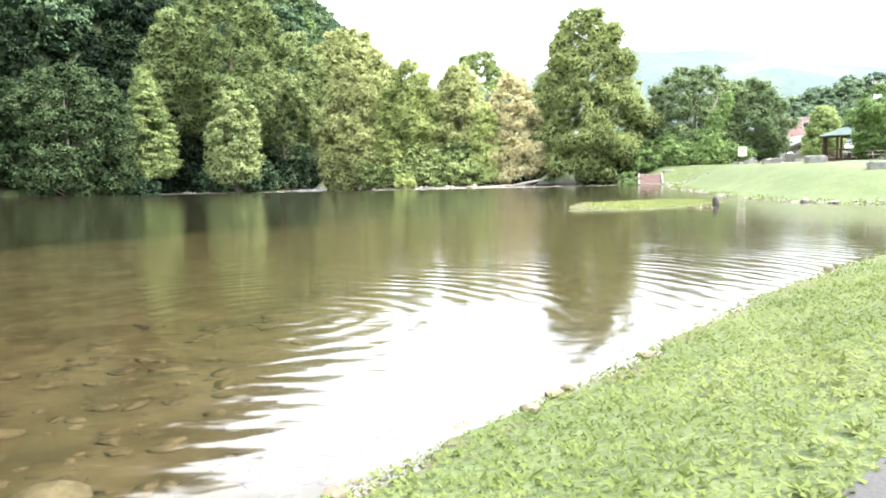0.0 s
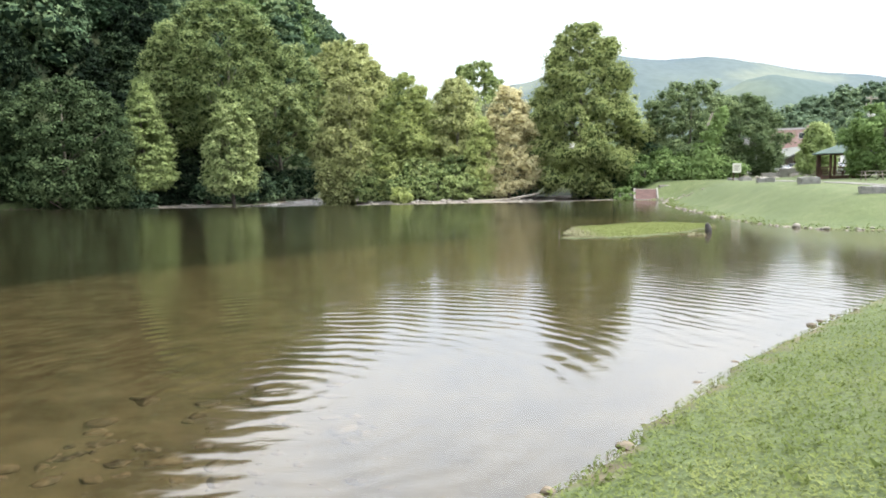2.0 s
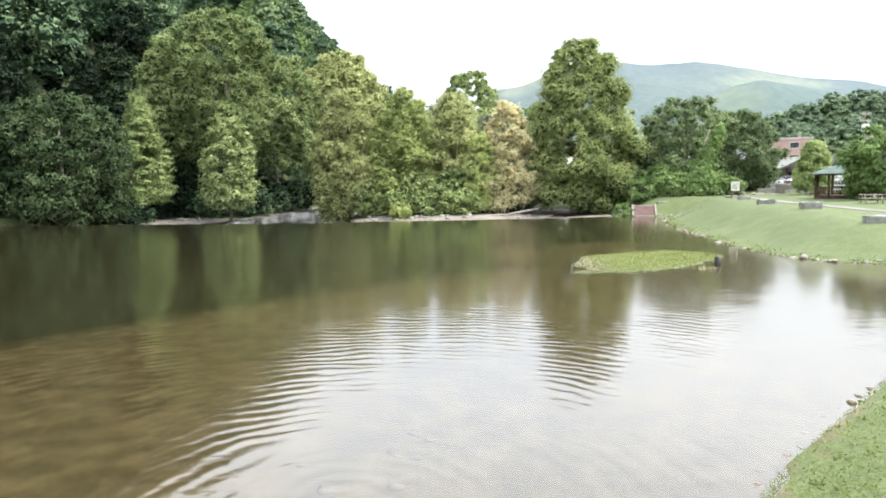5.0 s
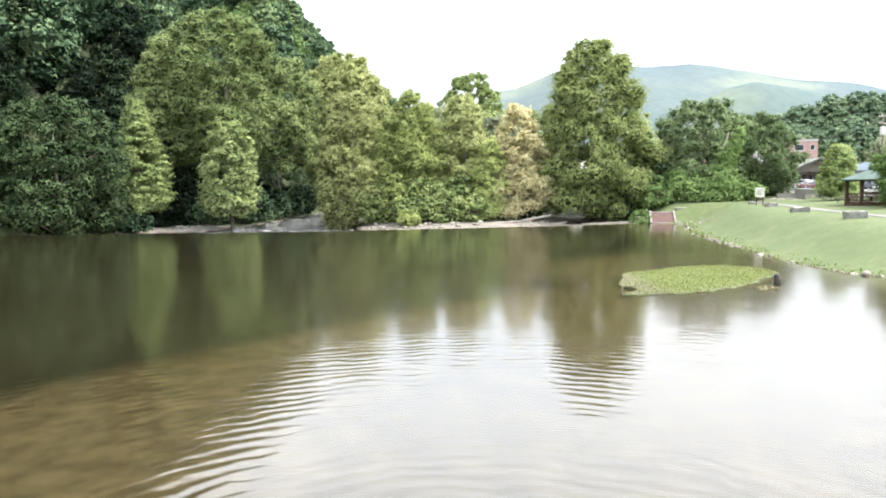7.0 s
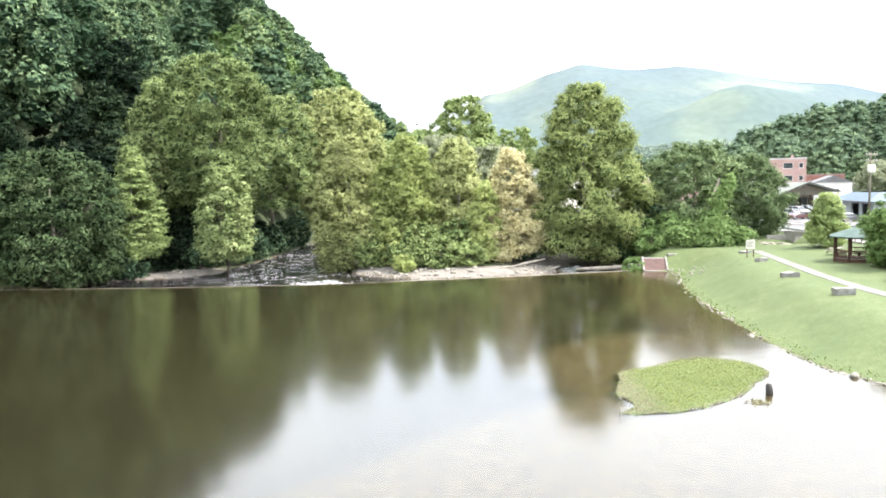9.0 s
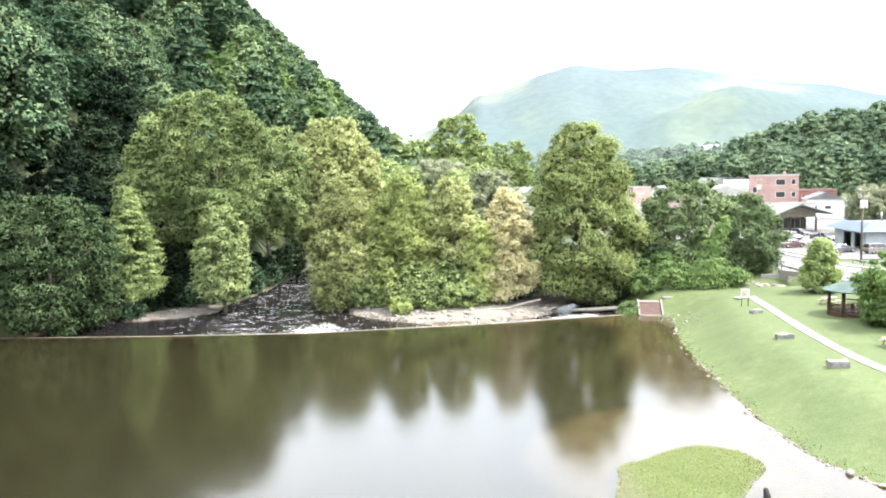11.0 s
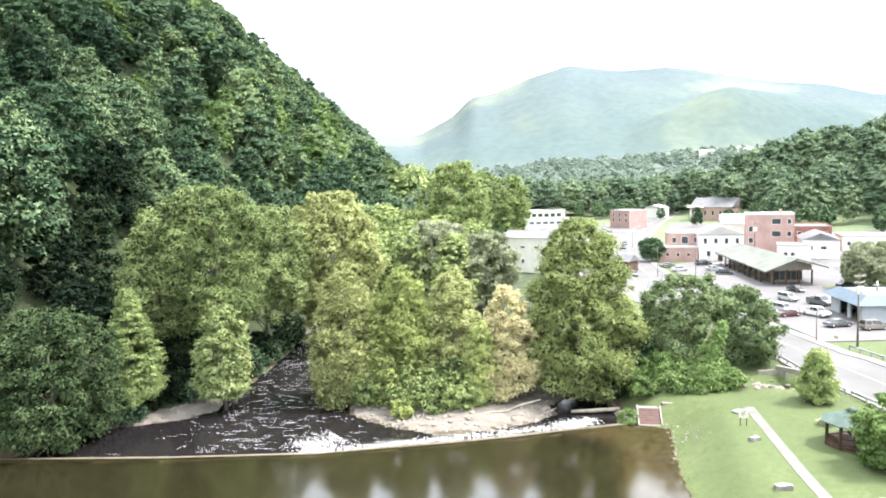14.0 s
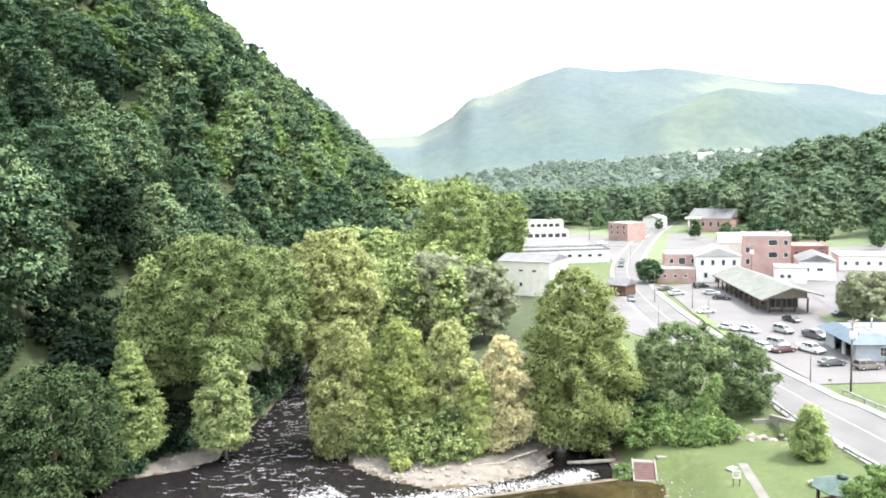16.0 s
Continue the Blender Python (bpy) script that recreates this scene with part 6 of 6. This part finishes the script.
def turf(name, pts, size, mat, upright=0.5, seed=1, tone=None, lift=0.02):
    """Short blades and small leaves standing on given points."""
    rng = np.random.default_rng(seed)
    p = np.array(pts, float)
    n = len(p)
    nrm = rng.normal(size=(n, 3)) * 0.5
    nrm[:, 2] = np.abs(nrm[:, 2]) + (1 - upright)
    nrm /= np.linalg.norm(nrm, axis=1)[:, None]
    t = np.cross(nrm, rng.normal(size=(n, 3)))
    t[:, 2] = np.abs(t[:, 2]) + upright * 0.6
    t /= np.linalg.norm(t, axis=1)[:, None]
    b = np.cross(nrm, t)
    b /= np.linalg.norm(b, axis=1)[:, None] + 1e-9
    s = size * rng.uniform(0.5, 1.5, (n, 1))
    q = np.stack([p - t * s * 0.1 - b * s * 0.28, p - t * s * 0.1 + b * s * 0.28, p + t * s], 1)
    q[:, :, 2] += lift
    return leaf_mesh(name, q, mat, tone)


rng = np.random.default_rng(35)
ix, iy = rng.uniform(8, 19, 60000), rng.uniform(41, 53, 60000)
d_, in_ = edge_distance(ix, iy, ring)
rim = (ix < 10.6 + rng.normal(size=60000) * 0.5) | (d_ < 0.3 * rng.uniform(size=60000))
ip = np.stack([ix, iy, np.full(60000, 0.06)], 1)[in_ & ~rim]
sp_ = np.stack([ix, iy, np.full(60000, 0.03)], 1)[in_ & rim]
part("weed_cover", turf("weed_cover", ip, 0.075, BLADES, 0.22, 3, np.full(len(ip), 0.22)), None, isle, "fresh green weed blades")
part("weed_rim", turf("weed_rim", sp_, 0.08, STRAW, 0.15, 4), None, isle, "dry brown weed rim")
stump = part("stump", tubes([([(0, 0, -0.8), (0.02, 0, 0.1), (-0.02, 0.03, 0.42), (0.03, 0.02, 0.5)], [0.2, 0.19, 0.15, 0.08])], 9, "stump"), surface("waterlogged_wood", (0.015, 0.014, 0.012), (0.05, 0.045, 0.04), 4.0, 20.0, 0.7, 0.5))
stump.location = (16.63, 44.5, 0)
tagged(stump, "short dark waterlogged stump beside the weed island", "stump")
twig = part("twig", tubes([([(0, 0, -0.3), (0.03, 0, 0.3), (0.02, 0.05, 0.5)], [0.02, 0.018, 0.01])], 5, "twig"), WOOD_GREY)
twig.location = (8.0, 41.7, 0)
tagged(twig, "thin pale twig standing in the water", "twig")
rng = np.random.default_rng(36)
weeds = [(15.4 + rng.normal() * 0.3, 43.0 + rng.normal() * 0.25, 0.01) for k in range(60)]
tagged(part("water_weed", turf("water_weed", weeds, 0.18, STRAW, 0.3, 8), None), "small brown tuft of water weed", "weed", kind="stuff")

# ---- near bank turf ----
rng = np.random.default_rng(37)
N = 900000
tx = rng.uniform(-4, 26, N)
ty = rng.uniform(-2, 34, N)
dd, inn = edge_distance(tx, ty, POND)
far = np.hypot(tx - 2, ty - 4.8)
pl = np.full(N, 1e9)
for i in range(len(PATH_LINE) - 1):
    (ax, ay), (bx, by) = PATH_LINE[i], PATH_LINE[i + 1]
    f = np.clip(((tx - ax) * (bx - ax) + (ty - ay) * (by - ay)) / ((bx - ax) ** 2 + (by - ay) ** 2 + 1e-9), 0, 1)
    pl = np.minimum(pl, np.hypot(tx - ax - f * (bx - ax), ty - ay - f * (by - ay)))
patch = np.sin(1.3 * tx + 0.7 * ty) * np.sin(0.9 * ty - 0.6 * tx + 1) + 0.5 * np.sin(3.7 * tx) * np.sin(3.1 * ty)
keep = ~inn & (dd > 0.05) & (pl > 0.8) & (dd < 14) & (rng.uniform(size=N) < np.clip(1.2 - far / 20, 0.06, 0.9))
tx, ty, patch = tx[keep], ty[keep], patch[keep]
tz = height(tx, ty)
order = rng.uniform(size=len(tx)) < 0.35 + 0.25 * np.clip(patch, -1, 1)
pts = np.stack([tx, ty, tz], 1)
tagged(part("grass", turf("grass", pts[~order], 0.036, BLADES, 0.4, 11, 0.18 * patch[~order]), None), "short mown grass blades on the near bank", "grass", kind="stuff")
tagged(part("clover", turf("clover", pts[order], 0.046, BLADES, 0.08, 12, 0.15 + 0.15 * patch[order], 0.03), None), "broad-leaved clover and weeds in the near turf", "grass", kind="stuff")
wide_tuft = rng.choice(len(tx), 700, replace=False)
tagged(part("weeds", turf("weeds", np.repeat(pts[wide_tuft], 5, 0) + rng.normal(size=(3500, 3)) * np.array([0.05, 0.05, 0.0]), 0.075, BLADES, 0.4, 13), None), "scattered broad-leaved weeds in the near turf", "weeds", kind="stuff")

# rough grass along the far bank's edge and crest
N = 60000
tx, ty = rng.uniform(20, 46, N), rng.uniform(40, 100, N)
dd, inn = edge_distance(tx, ty, POND)
keep = ~inn & (dd > 0.05) & (rng.uniform(size=N) < np.clip(1.1 - dd / 1.5, 0.0, 1)) & (dd < 9)
tx, ty = tx[keep], ty[keep]
patch = np.sin(0.5 * tx) * np.sin(0.4 * ty + 1)
tagged(part("grass", turf("grass", np.stack([tx, ty, height(tx, ty)], 1), 0.12, BLADES, 0.3, 14, 0.15 * patch), None), "mown grass on the park bank", "grass", kind="stuff")

# ---- stone seats along the path ----
def stone_seat(x, y, turn, length, deep, tall, seed, label):
    rng = np.random.default_rng(seed)
    bm = bmesh.new()
    bmesh.ops.create_cube(bm, size=1.0)
    bmesh.ops.subdivide_edges(bm, edges=bm.edges[:], cuts=3, use_grid_fill=True)
    for v in bm.verts:
        p = Vector((v.co.x * length, v.co.y * deep, (v.co.z + 0.5) * (tall + 0.25) - 0.25))
        v.co = p + 0.09 * noise.noise_vector(p * 1.7 + Vector((seed, 0, 0)))
    bmesh.ops.bevel(bm, geom=bm.edges[:], offset=0.02, segments=1, affect="EDGES")
    ob = part("boulder_bench", bm, surface("grey_slab_stone", (0.16, 0.155, 0.15), (0.33, 0.32, 0.3), 1.6, 9.0, 0.9, 0.5) if "grey_slab_stone" not in bpy.data.materials else bpy.data.materials["grey_slab_stone"])
    ob.matrix_basis = pose(x, y, gz(x, y), 0, 0, turn)
    return tagged(ob, label, "stone bench", "stone benches beside the path")


stone_seat(37.2, 92.6, 35, 1.6, 0.9, 0.25, 1, "pale flat stone slab at the end of the path")
stone_seat(34.6, 83.3, 20, 1.2, 0.7, 0.42, 2, "grey stone slab seat beside the path")
stone_seat(31.5, 71.3, -8, 1.5, 0.75, 0.42, 3, "long grey stone slab seat beside the path")
stone_seat(30.4, 61.2, -6, 1.4, 0.75, 0.5, 4, "block-like grey stone seat beside the path")
stone_seat(29.4, 50.8, -20, 1.7, 1.0, 0.42, 5, "low broken grey boulder on the bank")

# ---- gazebo ----
gazebo = thing("gazebo", pose(43.6, 80.6, gz(43.6, 80.6), 0, 0, 12), "dark timber octagonal gazebo with a green metal roof", "gazebo")
R = 2.5


def octagon(r, z, turn=0.0):
    return [(r * math.cos(math.radians(22.5 + 45 * k) + turn), r * math.sin(math.radians(22.5 + 45 * k) + turn), z) for k in range(8)]


bm = bmesh.new()
f = bm.faces.new([bm.verts.new(p) for p in octagon(R + 0.1, 0.28)])
g = bmesh.ops.extrude_face_region(bm, geom=[f])
bmesh.ops.translate(bm, vec=(0, 0, -0.6), verts=[v for v in g["geom"] if isinstance(v, bmesh.types.BMVert)])
part("floor", bm, WOOD_DARK, gazebo)
corner = octagon(R - 0.05, 0)
for k, (x, y, z) in enumerate(corner):
    part("post", boxes((x - 0.09, x + 0.09, y - 0.09, y + 0.09, 0.2, 2.5)), WOOD_DARK, gazebo)
for k in range(8):
    if k == 1:
        continue
    (ax, ay, _), (bx, by, _) = corner[k], corner[(k + 1) % 8]
    L = math.dist((ax, ay), (bx, by))
    bm = boxes((0.1, L - 0.1, -0.05, 0.05, 1.08, 1.18), (0.1, L - 0.1, -0.04, 0.04, 0.4, 0.48), *[(0.2 + q * 0.16, 0.26 + q * 0.16, -0.025, 0.025, 0.48, 1.08) for q in range(int((L - 0.35) / 0.16))])
    rail = part("railing", bm, WOOD_DARK, gazebo)
    rail.matrix_basis = pose(ax, ay, 0, 0, 0, math.degrees(math.atan2(by - ay, bx - ax)))
    part("header", boxes((0, L, -0.06, 0.06, 2.35, 2.55)), WOOD_DARK, gazebo).matrix_basis = rail.matrix_basis
eave, top = octagon(R + 0.55, 2.45), octagon(0.5, 3.35)
for k in range(8):
    bm = bmesh.new()
    a, b, c, d = eave[k], eave[(k + 1) % 8], top[(k + 1) % 8], top[k]
    f = bm.faces.new([bm.verts.new(p) for p in (a, b, c, d)])
    g = bmesh.ops.extrude_face_region(bm, geom=[f])
    bmesh.ops.translate(bm, vec=(0, 0, 0.09), verts=[v for v in g["geom"] if isinstance(v, bmesh.types.BMVert)])
    part("roof_panel", bm, ROOF_GREEN, gazebo, "green metal roof panel" if k == 0 else "")
cup = part("cupola", tubes([([(0, 0, 3.35), (0, 0, 3.6), (0, 0, 3.62), (0, 0, 3.95)], [0.42, 0.42, 0.62, 0.05])], 8, "cupola"), ROOF_GREEN, gazebo)
part("bench", boxes((-1.5, 1.5, 1.35, 1.75, 0.68, 0.74), (-1.4, -1.3, 1.4, 1.7, 0.28, 0.68), (1.3, 1.4, 1.4, 1.7, 0.28, 0.68)), WOOD_DARK, gazebo)


# ---- picnic tables, sign, bin ----
def picnic_table(x, y, turn, label):
    t = thing("picnic_table", pose(x, y, gz(x, y), 0, 0, turn), label, "picnic table", "picnic tables")
    for k in range(5):
        part("tabletop_plank", boxes((-0.95, 0.95, -0.38 + 0.155 * k, -0.24 + 0.155 * k, 0.72, 0.76), bevel=0.008), WOOD_GREY, t)
    for s in (-1, 1):
        part("seat_plank", boxes((-0.95, 0.95, s * 0.72 - 0.13, s * 0.72 + 0.13, 0.42, 0.46), bevel=0.008), WOOD_GREY, t)
        part("leg_frame", tubes([([(s * 0.65, -0.68, 0), (s * 0.65, -0.28, 0.72)], [0.05, 0.05]), ([(s * 0.65, 0.68, 0), (s * 0.65, 0.28, 0.72)], [0.05, 0.05]), ([(s * 0.65, -0.82, 0.4), (s * 0.65, 0.82, 0.4)], [0.045, 0.045])], 4, "leg_frame"), WOOD_GREY, t)
    return t


picnic_table(38.2, 66.2, -12, "weathered wooden picnic table on the grass")
picnic_table(44.5, 86.5, 20, "weathered wooden picnic table beside the gazebo")
sign = thing("park_sign", pose(35.6, 88.0, gz(35.6, 88.0), 0, 0, -18), "pale park notice board on two dark posts", "sign")
for s in (-1, 1):
    part("post", boxes((s * 0.34 - 0.05, s * 0.34 + 0.05, -0.05, 0.05, -0.3, 1.85)), WOOD_DARK, sign)
board = part("board", boxes((-0.46, 0.46, -0.085, -0.052, 0.9, 1.95), bevel=0.01), CREAM, sign, "cream notice board")
part("text_bar", boxes(*[(-0.36, 0.36 - 0.12 * (k % 3), -0.0885, -0.0855, 1.66 - 0.13 * k, 1.72 - 0.13 * k) for k in range(5)]), WOOD_GREY, board)
post_box = thing("roadside_sign", pose(66.6, 121.6, gz(66.6, 121.6), 0, 0, -20), "small yellow roadside marker board on a thin post", "sign")
part("post", tubes([([(0, 0, -0.3), (0, 0, 1.3)], [0.03, 0.03])], 6, "post"), STEEL, post_box)
part("board", boxes((-0.3, 0.3, -0.04, -0.01, 0.9, 1.4)), LINE, post_box, "pale yellow board")

# cobbles on the shallow bed by the near shore
rng = np.random.default_rng(61)
ib = bmesh.new()
bmesh.ops.create_icosphere(ib, subdivisions=1, radius=1.0)
IV, IF = np.array([v.co[:] for v in ib.verts]), [[v.index for v in f.verts] for f in ib.faces]
ib.free()
cv, cf = [], []
for k in range(1500):
    x, y = rng.uniform(-9, 1.5), rng.uniform(5.5, 15)
    d_, inside_ = edge_distance(np.array([x]), np.array([y]), POND)
    if not inside_[0] or d_[0] > 7.5 * rng.uniform() + 0.3:
        continue
    s = 0.035 + 0.12 * rng.uniform() ** 2.6
    a = rng.uniform(0, 6.28)
    v = IV * (1 + 0.18 * np.sin(3 * IV[:, [1, 2, 0]] + k)) * s * np.array([rng.uniform(0.9, 1.5), rng.uniform(0.7, 1.1), rng.uniform(0.4, 0.65)])
    v = v @ np.array([[math.cos(a), math.sin(a), 0], [-math.sin(a), math.cos(a), 0], [0, 0, 1]]) + np.array([x, y, gz(x, y) + s * 0.15])
    cf += [[i + len(cv) for i in f] for f in IF]
    cv += v.tolist()
COBBLE = surface("wet_brown_cobble", (0.05, 0.04, 0.028), (0.25, 0.2, 0.145), 3.5, 14.0, 0.6, 0.4)
tagged(part("bed_stones", mesh_from("bed_stones", cv, cf), COBBLE), "brown cobbles on the shallow pond bed", "stones", kind="stuff")
